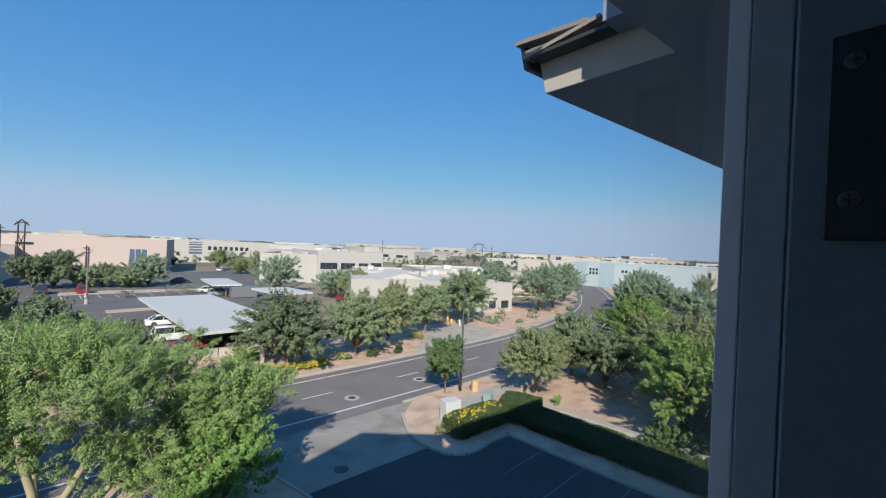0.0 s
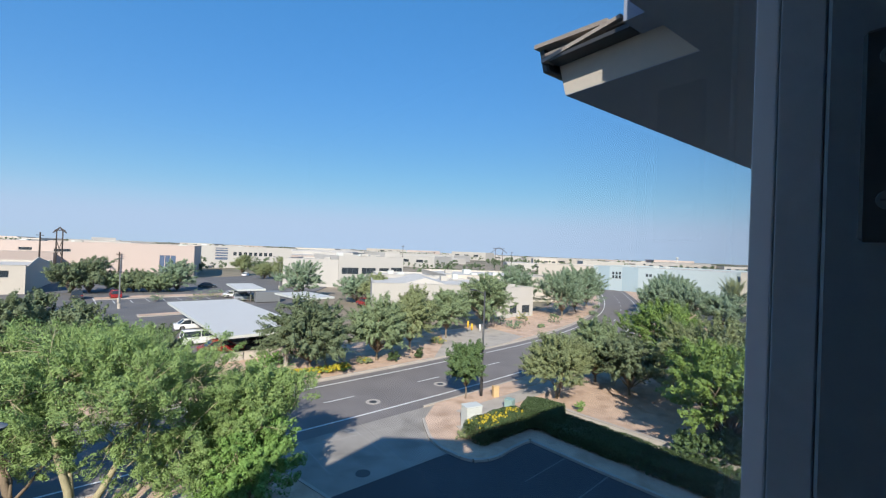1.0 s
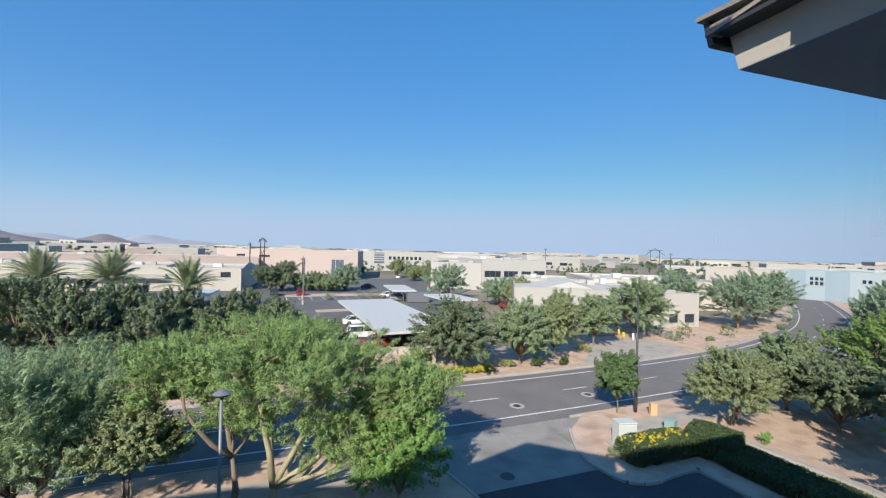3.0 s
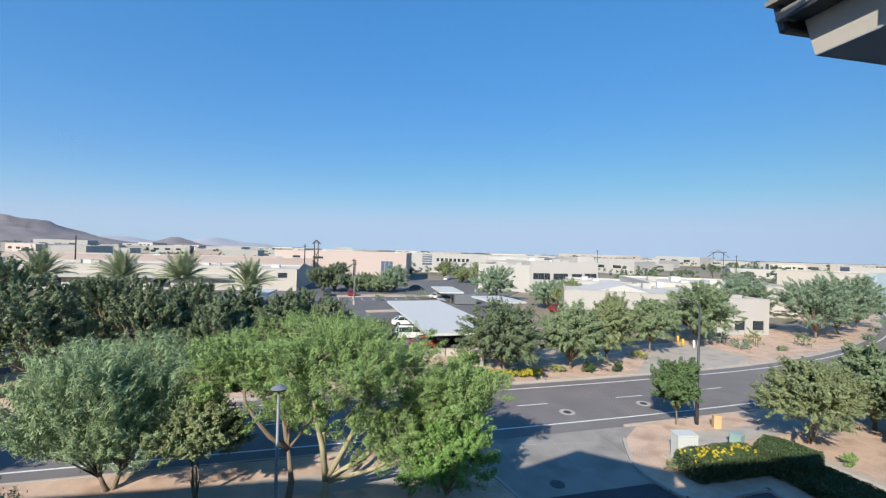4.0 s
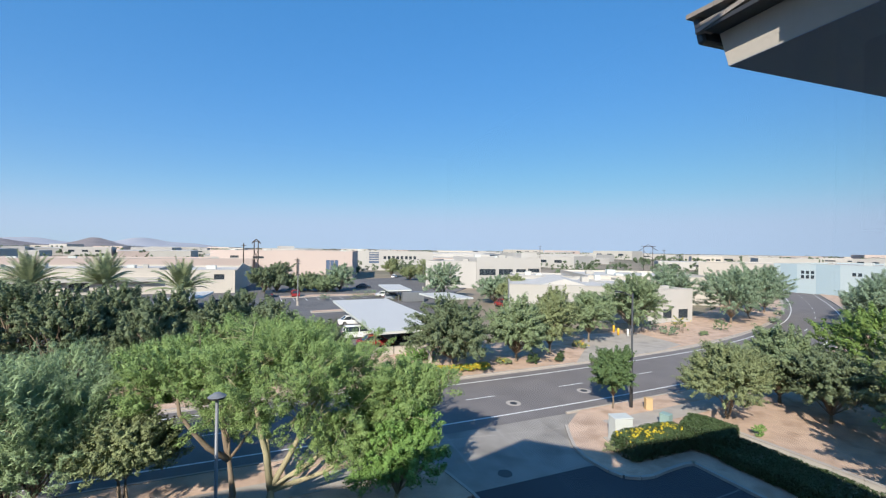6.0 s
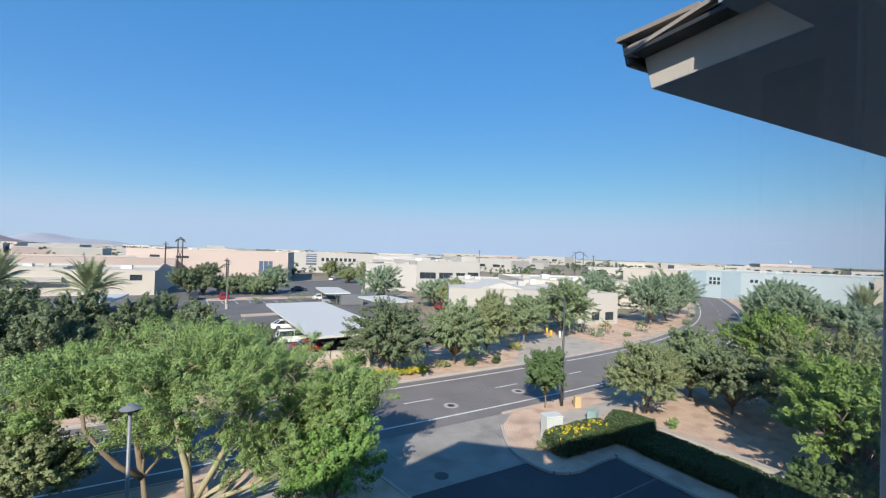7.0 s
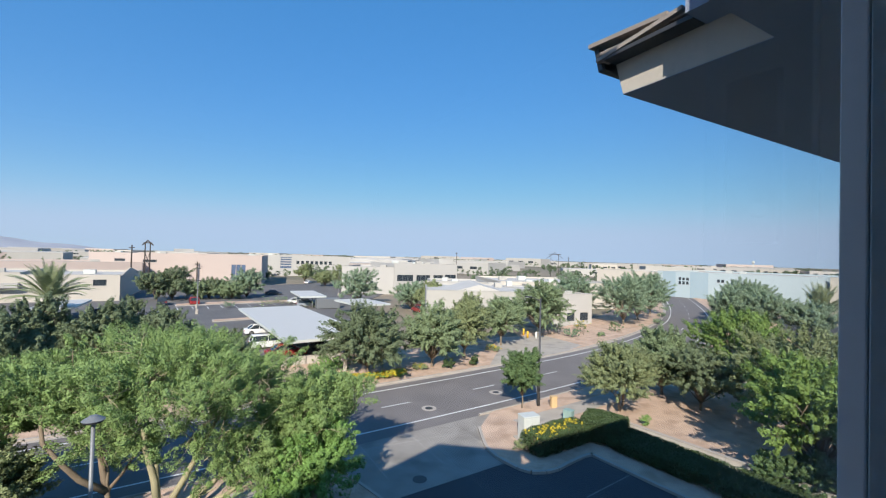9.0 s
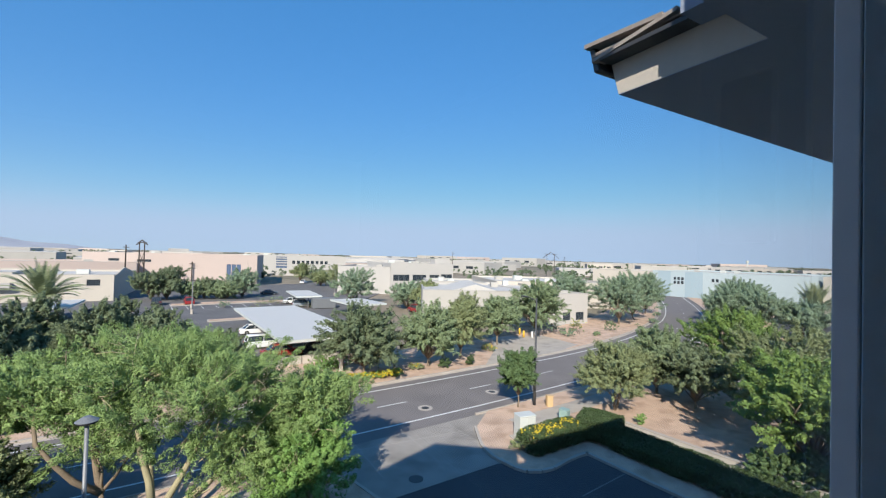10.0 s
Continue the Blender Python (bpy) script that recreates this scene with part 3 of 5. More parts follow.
# ---- trees ----
def crown_mesh(name, lumps, leaves, size, mat, seed, shape=0.4, droop=0.3, inner=0.35, clump=0.35, per=24, long=2.6, thin=0.5):
    """Leaf blades that face outwards from many small boughs, gathered over uneven lumps with dark gaps between."""
    rng = np.random.default_rng(seed)
    vol = np.array([(l[3] * l[4] * l[5]) ** 0.67 for l in lumps])
    per = int(per * 3.0)
    nclump = max(4, int(leaves * 2.3) // per)
    pick = rng.choice(len(lumps), nclump, p=vol / vol.sum())
    L = np.array(lumps)[pick]
    d = rng.normal(size=(nclump, 3))
    d /= np.linalg.norm(d, axis=1)[:, None]
    d[:, 2] = np.where(d[:, 2] < -0.7, -d[:, 2], d[:, 2])
    r = np.where(rng.random(nclump) < inner, rng.uniform(0.35, 0.8, nclump), rng.uniform(0.82, 1.12, nclump))
    C = L[:, :3] + d * L[:, 3:6] * r[:, None]
    spread = clump * rng.uniform(0.6, 1.5, nclump)
    mid = np.average(np.array(lumps)[:, :3], axis=0, weights=vol)
    axis = C - mid * np.array([1, 1, 0.75])
    axis /= np.linalg.norm(axis, axis=1)[:, None] + 1e-9
    axis = axis + d * 0.35 + rng.normal(size=(nclump, 3)) * 0.3
    axis[:, 2] += 0.3 - droop * rng.random(nclump)
    axis /= np.linalg.norm(axis, axis=1)[:, None]
    n = nclump * per
    ci = np.repeat(np.arange(nclump), per)
    u = rng.normal(size=(n, 3)) + d[ci] * 0.5 + np.array([0, 0, 0.4])
    u /= np.linalg.norm(u, axis=1)[:, None] + 1e-9
    far = spread[ci] * rng.uniform(0.3, 1.0, n) ** 0.6
    P = C[ci] + (u * thin + axis[ci] * (np.sum(u * axis[ci], axis=1) * (long - thin))[:, None]) * far[:, None]
    P += rng.normal(size=(n, 3)) * spread[ci][:, None] * 0.08
    nor = u + rng.normal(size=(n, 3)) * 0.5
    nor /= np.linalg.norm(nor, axis=1)[:, None] + 1e-9
    ax = axis[ci] + rng.normal(size=(n, 3)) * 0.5
    ax -= nor * np.sum(ax * nor, axis=1)[:, None]
    ax /= np.linalg.norm(ax, axis=1)[:, None] + 1e-9
    w = np.cross(ax, nor)
    ln = size * 0.8 * rng.uniform(0.6, 1.5, n)
    wd = ln * shape * rng.uniform(0.8, 1.4, n)
    a, b = ax * ln[:, None] * 0.5, w * wd[:, None] * 0.5
    V = np.stack([P - a + b, P + a, P - a - b], axis=1).reshape(-1, 3)
    V[:, 2] = np.maximum(V[:, 2], 0.03)
    return raw_mesh(name, V, np.arange(n * 3).reshape(n, 3), mat), C


def limbs_mesh(name, base_r, fork_z, lumps, tips, mat, seed, lean=(0, 0), stems=1, twigs=40, spread=2.5, arms=()):
    """A tapered trunk that forks into limbs reaching into the lumps, with twigs to the clumps."""
    rnd = random.Random(seed)
    trunk, limbs = bmesh.new(), bmesh.new()
    forks = []
    for k in range(stems):
        a = rnd.uniform(0, math.tau)
        off = Vector((math.cos(a), math.sin(a), 0)) * (0.18 * base_r * 6 if stems > 1 else 0)
        top = Vector((lean[0] + off.x * spread, lean[1] + off.y * spread, fork_z * rnd.uniform(0.9, 1.1)))
        mid = off.lerp(top, 0.5) + Vector((rnd.uniform(-1, 1), rnd.uniform(-1, 1), 0)) * 0.06 * fork_z
        r = base_r / math.sqrt(stems) if stems > 1 else base_r
        add_tube(trunk, [off * 0.6 + Vector((0, 0, -0.1)), off + Vector((0, 0, 0.12)), mid, top], [r * 1.45, r * 1.05, r * 0.9, r * 0.8], 9)
        forks.append((top, r * 0.8))
    if arms:        # a known fork: a bole and its bent boughs
        trunk.clear()
        forks = []
        for path, r in arms:
            m = len(path) - 1
            add_tube(trunk, path, [r * (1 - 0.6 * i / m) for i in range(m + 1)], 10)
            forks.append((Vector(path[-1]), r * 0.6))
    ends = []
    for i, l in enumerate(lumps):
        c = Vector(l[:3])
        f, r = min(forks, key=lambda q: (q[0] - c).length + rnd.uniform(0, 0.5))
        m1 = f.lerp(c, 0.4) + Vector((rnd.uniform(-1, 1), rnd.uniform(-1, 1), rnd.uniform(-0.2, 0.6))) * 0.1 * (c - f).length
        m2 = f.lerp(c, 0.75) + Vector((rnd.uniform(-1, 1), rnd.uniform(-1, 1), rnd.uniform(-0.4, 0.8))) * 0.08 * (c - f).length
        r0 = r * rnd.uniform(0.5, 0.75)
        add_tube(limbs, [f - Vector((0, 0, 0.1)), m1, m2, c], [r0, r0 * 0.75, r0 * 0.5, r0 * 0.25], 7)
        ends.append((m2, c, r0 * 0.4))
    order = list(range(len(tips)))
    rnd.shuffle(order)
    for j in order[:twigs]:
        t = Vector(tips[j])
        m2, c, r0 = min(ends, key=lambda e: (e[1] - t).length)
        st = m2.lerp(c, rnd.random())
        m = st.lerp(t, 0.5) + Vector((rnd.uniform(-1, 1), rnd.uniform(-1, 1), rnd.uniform(0, 1))) * 0.08 * (t - st).length
        add_tube(limbs, [st, m, t], [r0 * 0.85, r0 * 0.6, r0 * 0.25], 5)
    return mesh_of("trunk", trunk, mat, True), mesh_of("limbs", limbs, mat, True)


TREES = {}


def lumps_of(height, width, low, n, seed, flat=0.75, fat=1.0):
    """Uneven lumps that fill a crown between low and height."""
    rnd = random.Random(seed)
    out = []
    mid, half = (height + low) / 2, (height - low) / 2
    for i in range(n):
        a = i * 2.4 + rnd.uniform(-0.5, 0.5)
        rr = math.sqrt((i + 0.5) / n) * width * 0.5 * 0.64 * rnd.uniform(0.72, 1.22)
        z = mid + half * rnd.uniform(-0.62, 0.55) * (1 - 0.3 * rr / (width * 0.5)) + (half * 0.25 if i < n * 0.3 else 0)
        s = width * rnd.uniform(0.12, 0.33) * fat
        out.append((rr * math.cos(a), rr * math.sin(a), min(z, height - s * flat * 0.9), s, s, s * flat))
    return out


def tree(name, x, y, height, width, leaf, label, group="", low=None, leaves=6000, size=0.2, bark="bark", stems=1, base_r=None, n=12, seed=1, z=0.12, shape=0.4, droop=0.3, inner=0.35, clump=0.35, per=24, turn=None, flat=0.75, twigs=40, lean=(0, 0), category="tree", extra=(), fat=1.0, fork=None, spread=2.5, arms=(), shift=(0, 0), long=2.6, thin=0.5):
    low = height * 0.28 if low is None else low
    key = (name, height, width, leaf, seed, leaves)
    if key not in TREES:
        lumps = [(l[0] + shift[0], l[1] + shift[1], *l[2:]) for l in lumps_of(height, width, low, n, seed, flat, fat)] + list(extra)
        crown, tips = crown_mesh("crown", lumps, leaves, size, M[leaf], seed, shape, droop, inner, clump, per, long, thin)
        tr, li = limbs_mesh("trunk", base_r or 0.022 * height, fork or max(0.35, low * 0.9 if low > 0.5 else 0.3), lumps, tips, M[bark], seed, lean, stems, twigs, spread, arms)
        TREES[key] = (crown, tr, li)
    crown, tr, li = TREES[key]
    t = thing(name, pose(x, y, z, 0, 0, (seed * 77 + x * 13) % 360 if turn is None else turn), label, category, group)
    share("trunk", tr, t)
    share("limbs", li, t)
    share("crown", crown, t)
    return t


# the big pale-barked tree in front of the window
tree("mesquite_tree", -14.4, 16.1, 8.25, 11.2, "leaf_mesquite", "large spreading mesquite with pale forked trunk and feathery bright green leaves", leaves=76000, size=0.135, bark="bark_pale", stems=4, base_r=0.19, n=46, seed=5, shape=0.32, low=4.3, clump=0.27, per=34, inner=0.08, twigs=420, turn=0, long=1.9, thin=0.7, shift=(-0.3, 0.9), fat=0.46,
     arms=[([(-0.1, -0.5, -0.2), (-0.25, -0.4, 0.5), (-0.3, -0.35, 1.0)], 0.26), ([(-0.3, -0.35, 0.9), (-0.45, -0.5, 2.6), (-0.75, -0.7, 4.0), (-0.85, -0.8, 5.3), (-1.1, -0.2, 6.8)], 0.17), ([(-0.3, -0.35, 0.9), (0.35, 0.3, 2.5), (0.9, 0.8, 4.0), (1.5, 1.3, 5.6)], 0.16), ([(-0.3, -0.35, 0.9), (1.1, 0.9, 1.9), (1.8, 1.5, 2.7), (2.6, 2.0, 4.2)], 0.15), ([(-0.3, -0.35, 0.8), (1.6, 1.3, 1.3), (2.7, 2.3, 2.2), (3.4, 2.8, 3.4)], 0.13), ([(-0.3, -0.35, 0.9), (-1.5, 0.6, 3.0), (-2.8, 1.2, 5.0)], 0.13)],
     extra=[(2.3, 1.9, 3.3, 1.1, 1.1, 0.9), (3.3, 2.0, 2.9, 1.0, 1.0, 0.8), (3.0, 3.2, 4.0, 1.2, 1.2, 1.0), (4.3, 3.0, 3.4, 1.1, 1.1, 0.9), (4.2, 3.8, 4.4, 1.2, 1.2, 0.9), (1.6, 2.6, 4.2, 1.1, 1.1, 0.9), (-2.6, -2.2, 4.2, 0.9, 0.9, 0.8), (3.6, 1.0, 4.8, 0.9, 0.9, 0.8), (2.2, 0.7, 3.4, 0.9, 0.9, 0.8), (2.9, 1.3, 3.0, 1.0, 1.0, 0.8), (3.6, 2.1, 2.8, 1.0, 1.0, 0.8), (3.1, 0.4, 3.9, 0.9, 0.9, 0.8), (4.5, 2.4, 4.4, 1.1, 1.1, 0.9), (2.9, 2.7, 5.9, 1.2, 1.2, 0.9), (3.5, 3.0, 4.8, 1.1, 1.1, 0.9), (0.7, -0.2, 4.1, 1.1, 1.1, 0.9), (1.3, 0.2, 3.3, 1.2, 1.2, 0.9), (2.0, 0.5, 2.5, 1.1, 1.1, 0.8), (1.3, 0.2, 4.9, 1.2, 1.2, 0.9), (2.5, 0.9, 3.4, 1.2, 1.2, 0.9), (2.0, 0.4, 4.3, 1.2, 1.2, 0.9), (3.0, 1.1, 2.0, 1.0, 1.0, 0.8), (3.6, 1.5, 2.8, 1.2, 1.2, 0.9), (1.6, 0.6, 2.0, 0.8, 0.8, 0.6), (-1.5, -0.6, 4.2, 1.0, 1.0, 0.8), (-2.4, 0.3, 7.8, 1.3, 1.3, 0.9), (-4.0, 1.0, 7.4, 1.3, 1.3, 0.9), (-2.6, 0.6, 3.4, 1.0, 1.0, 0.8)])
tree("mesquite_tree", -9.9, 20.4, 6.8, 6.2, "leaf_mesquite", "mesquite with airy green boughs above the driveway edge", leaves=30000, size=0.15, bark="bark_pale", n=28, seed=9, shape=0.34, low=2.4, clump=0.27, per=30, inner=0.1, twigs=120, fat=0.6, long=1.9, thin=0.7)
tree("mesquite_tree", -9.5, 18.7, 4.7, 5.2, "leaf_bright", "low vivid green mesquite hanging over the driveway edge", leaves=26000, size=0.15, bark="bark_pale", n=26, seed=10, shape=0.42, low=0.5, clump=0.24, per=26, inner=0.15, twigs=90, fat=0.75, long=1.5, thin=0.8)
tree("mesquite_tree", -15.9, 14.1, 8.3, 8.2, "leaf_mesquite", "darker leaning mesquite with a crooked dark limb", leaves=34000, size=0.15, bark="bark", n=30, seed=8, shape=0.34, low=3.4, clump=0.27, per=32, inner=0.1, twigs=160, fat=0.5, turn=0, long=1.9, thin=0.7, shift=(-3.6, 1.4), extra=[(-0.8, 0.9, 4.1, 0.8, 0.8, 0.9), (-0.2, 1.9, 3.5, 0.9, 0.9, 0.7), (-2.2, 2.4, 3.4, 1.1, 1.1, 0.8), (-4.0, 3.2, 3.6, 1.2, 1.2, 0.9)],
     arms=[([(0.3, 0.0, -0.2), (0.3, 0.3, 1.2), (-0.1, 0.4, 2.7)], 0.2), ([(-0.1, 0.4, 2.6), (-0.7, -0.2, 3.3), (-1.0, -0.6, 4.0), (-1.6, -0.9, 4.9), (-2.6, -0.3, 5.8)], 0.14), ([(-0.1, 0.4, 2.6), (-1.6, 1.3, 4.0), (-3.0, 2.0, 5.4)], 0.14)])
tree("feathery_tree", -24.3, 10.8, 7.4, 8.6, "leaf_feather", "rounded grey-green feathery tree with upright sprays", leaves=64000, size=0.26, fat=0.56, n=44, seed=12, shape=0.16, low=1.0, droop=-1.8, clump=0.34, per=26, inner=0.2, long=3.2, thin=0.45, twigs=120, stems=2)
tree("small_leafed_tree", -19.8, 12.4, 4.4, 4.8, "leaf_olive", "small yellow-green tree with several thin dark trunks", leaves=24000, size=0.13, n=16, seed=14, shape=0.6, low=2.1, stems=4, base_r=0.1, clump=0.22, twigs=60, fat=0.8)
tree("mesquite_tree", -21.2, 4.9, 3.6, 3.0, "leaf_mesquite", "low green mesquite in the corner of the bed", leaves=9000, size=0.14, n=14, seed=15, shape=0.34, low=1.2, clump=0.25, fat=0.8)
# stands out of view, added only for its shadow on the near lane
tree("mesquite_tree", -33.6, 0.4, 7.0, 8.5, "leaf_mesquite", "unseen mesquite added to shade the near lane of the road", leaves=20000, size=0.2, n=24, seed=16, shape=0.36, low=2.0, clump=0.3, fat=0.7)
# dark elms across the road
k = 0
for s, off, h, w in ((along_of(-29, 16), 11.5, 6.6, 8.0), (along_of(-34, 12), 13.5, 7.6, 8.5), (along_of(-38.5, 8), 11.0, 8.2, 9.0), (along_of(-44, 2), 12.5, 8.8, 9.0), (along_of(-50, -3), 11.5, 9.8, 10.5), (along_of(-56, -9), 13.5, 10.2, 10.5), (along_of(-63, -16), 12, 10.4, 10.5),
                     (along_of(-32, 14), 19, 7.6, 8.0), (along_of(-38, 8.5), 21, 9.2, 9.5), (along_of(-45, 1), 20.5, 9.8, 10.0), (along_of(-52, -6), 20, 10.4, 10.5), (along_of(-60, -14), 21, 10.6, 10.5), (along_of(-25, 19), 18, 6.6, 7.0), (along_of(-41, 5), 29, 8.6, 8.0), (along_of(-52, -6), 30, 8.6, 8.5), (along_of(-21.5, 22.5), 12.5, 6.4, 7.5), (along_of(-17.5, 26.5), 14.5, 3.7, 5.0), (along_of(-29, 15.5), 24, 6.8, 8.0), (along_of(-20, 24), 19.5, 4.6, 6.0), (along_of(-33, 12), 25.5, 7.0, 8.0), (along_of(-24, 20), 24, 6.2, 7.0)):
    p = road_at(s, off)
    tree("elm_tree", p.x, p.y, h * 1.1, w * 1.04, "leaf_elm", "dark green small-leafed elm with a dense crown", "elms across the road", leaves=12500, size=0.29, fat=0.5, inner=0.1, per=32, n=46, seed=20 + k % 5, shape=0.45, low=0.3, clump=0.34, turn=k * 71)
    k += 1
# the row along the far verge
for x, y, h, w, lf, sd, lo in ((-15.2, 42.5, 6.8, 11.4, "leaf_elm", 31, 0.9), (-9.2, 46.9, 6.7, 6.8, "leaf_ash", 32, 1.1), (-6.2, 52.4, 7.5, 7.4, "leaf_olive", 33, 1.2), (-2.0, 61.0, 6.2, 7.4, "leaf_ash", 34, 1.5), (4.0, 71.0, 8.6, 12.0, "leaf_ash", 35, 1.2)):
    tree("street_tree", x, y, h, w, lf, "round-headed green street tree in the gravel verge", "trees along the verge", leaves=19000, size=0.30, fat=0.5, inner=0.15, per=32, n=46, seed=sd, shape=0.44, low=lo, clump=0.42, droop=0.8)
tree("young_tree", 0.68, 36.0, 4.6, 3.5, "leaf_green", "young round-headed tree on a thin straight trunk", leaves=12000, size=0.20, fat=0.58, inner=0.2, n=28, seed=41, shape=0.5, low=1.3, base_r=0.07, clump=0.27, flat=0.95, long=2.4, twigs=60)
tree("olive_tree", 8.6, 37.3, 5.3, 6.4, "leaf_olive", "small olive-green tree with several stems", leaves=22000, size=0.21, fat=0.8, n=18, seed=42, shape=0.4, low=1.2, stems=3, base_r=0.13, clump=0.33)
for x, y, h, w, lf, sd, lo in ((13.7, 43.0, 6.2, 6.2, "leaf_ash", 43, 0.7), (15.6, 39.2, 5.0, 6.4, "leaf_elm", 46, 0.8), (20.4, 43.6, 8.2, 11.0, "leaf_vivid", 44, 1.4), (19.4, 34.0, 7.8, 9.6, "leaf_olive", 45, 2.0), (16.9, 27.0, 7.3, 9.6, "leaf_vivid", 48, 1.6), (18.6, 21.0, 7.4, 8.0, "leaf_vivid", 47, 2.2), (24.5, 31.0, 6.6, 8.0, "leaf_ash", 47, 1.6), (26.5, 38.5, 6.4, 8.0, "leaf_ash", 43, 1.2), (27.5, 25.5, 6.4, 7.0, "leaf_olive", 45, 1.4)):
    tree("shade_tree", x, y, h, w, lf, "leafy green shade tree beside the pavement", "trees along the pavement", leaves=16500, size=0.26, fat=0.5, inner=0.15, per=36, n=48, droop=0.6, seed=sd, shape=0.42, low=lo, clump=0.36, turn=sd * 31)
# grey-green acacias along the bend
for x, y, h, w, sd in ((21.0, 88.5, 8.8, 11.5, 51), (26.0, 96.0, 9.4, 11.0, 52), (31.5, 108, 9.0, 10.0, 51), (12.5, 95, 9.0, 10.0, 52), (46, 96, 8.2, 11, 53), (50, 104, 8.4, 11, 52), (58, 118, 8.4, 12, 53), (38.5, 85, 7.2, 7.5, 51), (43, 82, 7.2, 8, 52), (48, 79, 6.6, 8, 53)):
    tree("acacia_tree", x, y, h, w, "leaf_grey", "broad grey-green acacia with low forked trunks", "acacias along the bend", leaves=9500, size=0.40, fat=0.75, n=22, seed=sd, shape=0.35, low=1.2, stems=2, clump=0.45, turn=sd * 17 + x)
# trees round the car parks and buildings
for x, y, h, w, lf, sd in ((-39.5, 100, 9.0, 13.5, "leaf_grey", 61), (-83.8, 91.1, 8.3, 11.5, "leaf_elm", 61), (-85.1, 88.0, 6.9, 9.0, "leaf_elm", 62), (-80.5, 95.4, 4.0, 6.5, "leaf_ash", 62), (-78.0, 96.7, 4.5, 7.0, "leaf_elm", 63), (-75.3, 98.0, 4.1, 6.5, "leaf_ash", 61), (-72.4, 98.0, 3.9, 6.0, "leaf_ash", 62), (-71.6, 102.8, 6.9, 9.5, "leaf_grey", 63), (-87.5, 164.1, 8.5, 9.0, "leaf_olive", 61), (-71.9, 150.2, 5.6, 7.0, "leaf_olive", 62), (-134.3, 211.7, 7.5, 9.0, "leaf_elm", 63), (-24, 96, 6.2, 8.5, "leaf_grey", 62), (-19, 93, 6.2, 6.0, "leaf_olive", 63), (-60, 139, 8.8, 8.0, "leaf_olive", 62)):
    tree("car_park_tree", x, y, h, w, lf, "round green tree beside the car park", "trees of the car park", leaves=6400, size=0.42, fat=0.75, n=22, seed=sd, shape=0.45, low=h * 0.06, clump=0.5, long=2.2, thin=0.6, turn=x * 7)


# ---- palms ----
def palm_meshes(height, seed, fronds=74):
    rng = np.random.default_rng(seed)
    V, F = [], []
    stem = bmesh.new()
    add_tube(stem, [(0, 0, -0.1), (0, 0, height * 0.3), (0.05, 0, height * 0.7), (0, 0, height)], [0.34, 0.27, 0.25, 0.3], 10)
    for f in range(fronds):
        az = rng.uniform(0, math.tau)
        el = rng.uniform(0.3, 1.5)
        ln = rng.uniform(5.0, 6.6)
        p = np.array([0.0, 0.0, height])
        d = np.array([math.cos(az) * math.cos(el), math.sin(az) * math.cos(el), math.sin(el)])
        side = np.array([-math.sin(az), math.cos(az), 0])
        steps = 26
        for i in range(steps):
            d2 = d + np.array([0, 0, -0.021 * (i / 8 + 0.3)])
            d2 /= np.linalg.norm(d2)
            q = p + d2 * ln / steps
            wide = 0.75 * math.sin(math.pi * min(1, (i + 1.2) / (steps + 1))) + 0.06
            up = np.cross(side, d2)
            for sgn in (-1, 1):
                tip = q + side * sgn * wide * 0.8 + d2 * wide * 0.6 + up * wide * 0.25 * sgn * sgn + rng.normal(size=3) * 0.03
                b = len(V)
                V += [p, p + d2 * 0.18, tip, tip - d2 * 0.07]
                F.append((b, b + 1, b + 2, b + 3))
            b = len(V)
            V += [p - up * 0.02, q - up * 0.02, q + up * 0.02, p + up * 0.02]
            F.append((b, b + 1, b + 2, b + 3))
            p, d = q, d2
    return mesh_of("trunk", stem, M["bark"], True), raw_mesh("fronds", np.array(V), np.array(F), M["leaf_palm"])


palm_a = [palm_meshes(h, 3 + i) for i, h in enumerate((5.2, 4.3, 3.2))]
for i, (x, y, k) in enumerate(((-108.7, 27.1, 0), (-102.7, 33.4, 0), (-92.9, 42.2, 0), (-83.1, 48.1, 0), (-70.6, 53.4, 1), (60.7, 97.4, 2))):
    p = thing("palm_tree", pose(x, y, 0.12, 0, 0, i * 67), "date palm with arching grey-green fronds", "palm", "palms")
    share("trunk", palm_a[k][0], p)
    share("fronds", palm_a[k][1], p)


# ---- hedges, shrubs, flowers ----
def shrub(name, x, y, w, d, h, leaf, label, category, leaves=1500, size=0.1, seed=1, turn=0, z=0.12, group="", flowers=0):
    nx = max(2, int(w / 0.55))
    rnd = random.Random(seed)
    lumps = [((i / (nx - 1) - 0.5) * max(0.05, w - d * 0.7), rnd.uniform(-0.1, 0.1) * d, h * 0.52, max(0.28, w / nx * 0.75), d * 0.5, h * 0.5) for i in range(nx)]
    t = thing(name, pose(x, y, z, 0, 0, turn), label, category, group)
    me, tips = crown_mesh("foliage", lumps, leaves, size, M[leaf], seed, 0.55, 0.1, 0.5, 0.13, 16, 1.3, 0.75)
    share("foliage", me, t)
    bm = bmesh.new()
    for l in lumps:
        add_tube(bm, [(l[0], l[1], -0.05), (l[0] + 0.05, l[1], h * 0.6)], [0.03, 0.012], 5)
    tagged(part("stems", bm, M["bark"], t), kind="stuff")
    if flowers:
        tops = [(l[0], l[1], l[2] + l[5] * 0.45, l[3], l[4], l[5] * 0.6) for l in lumps]
        fm, _ = crown_mesh("flowers", tops, flowers, 0.09, M["flower"], seed + 7, 0.9, 0, 0.1, 0.1, 6, 1.0, 0.8)
        tagged(share("flowers", fm, t), kind="stuff")
    return t


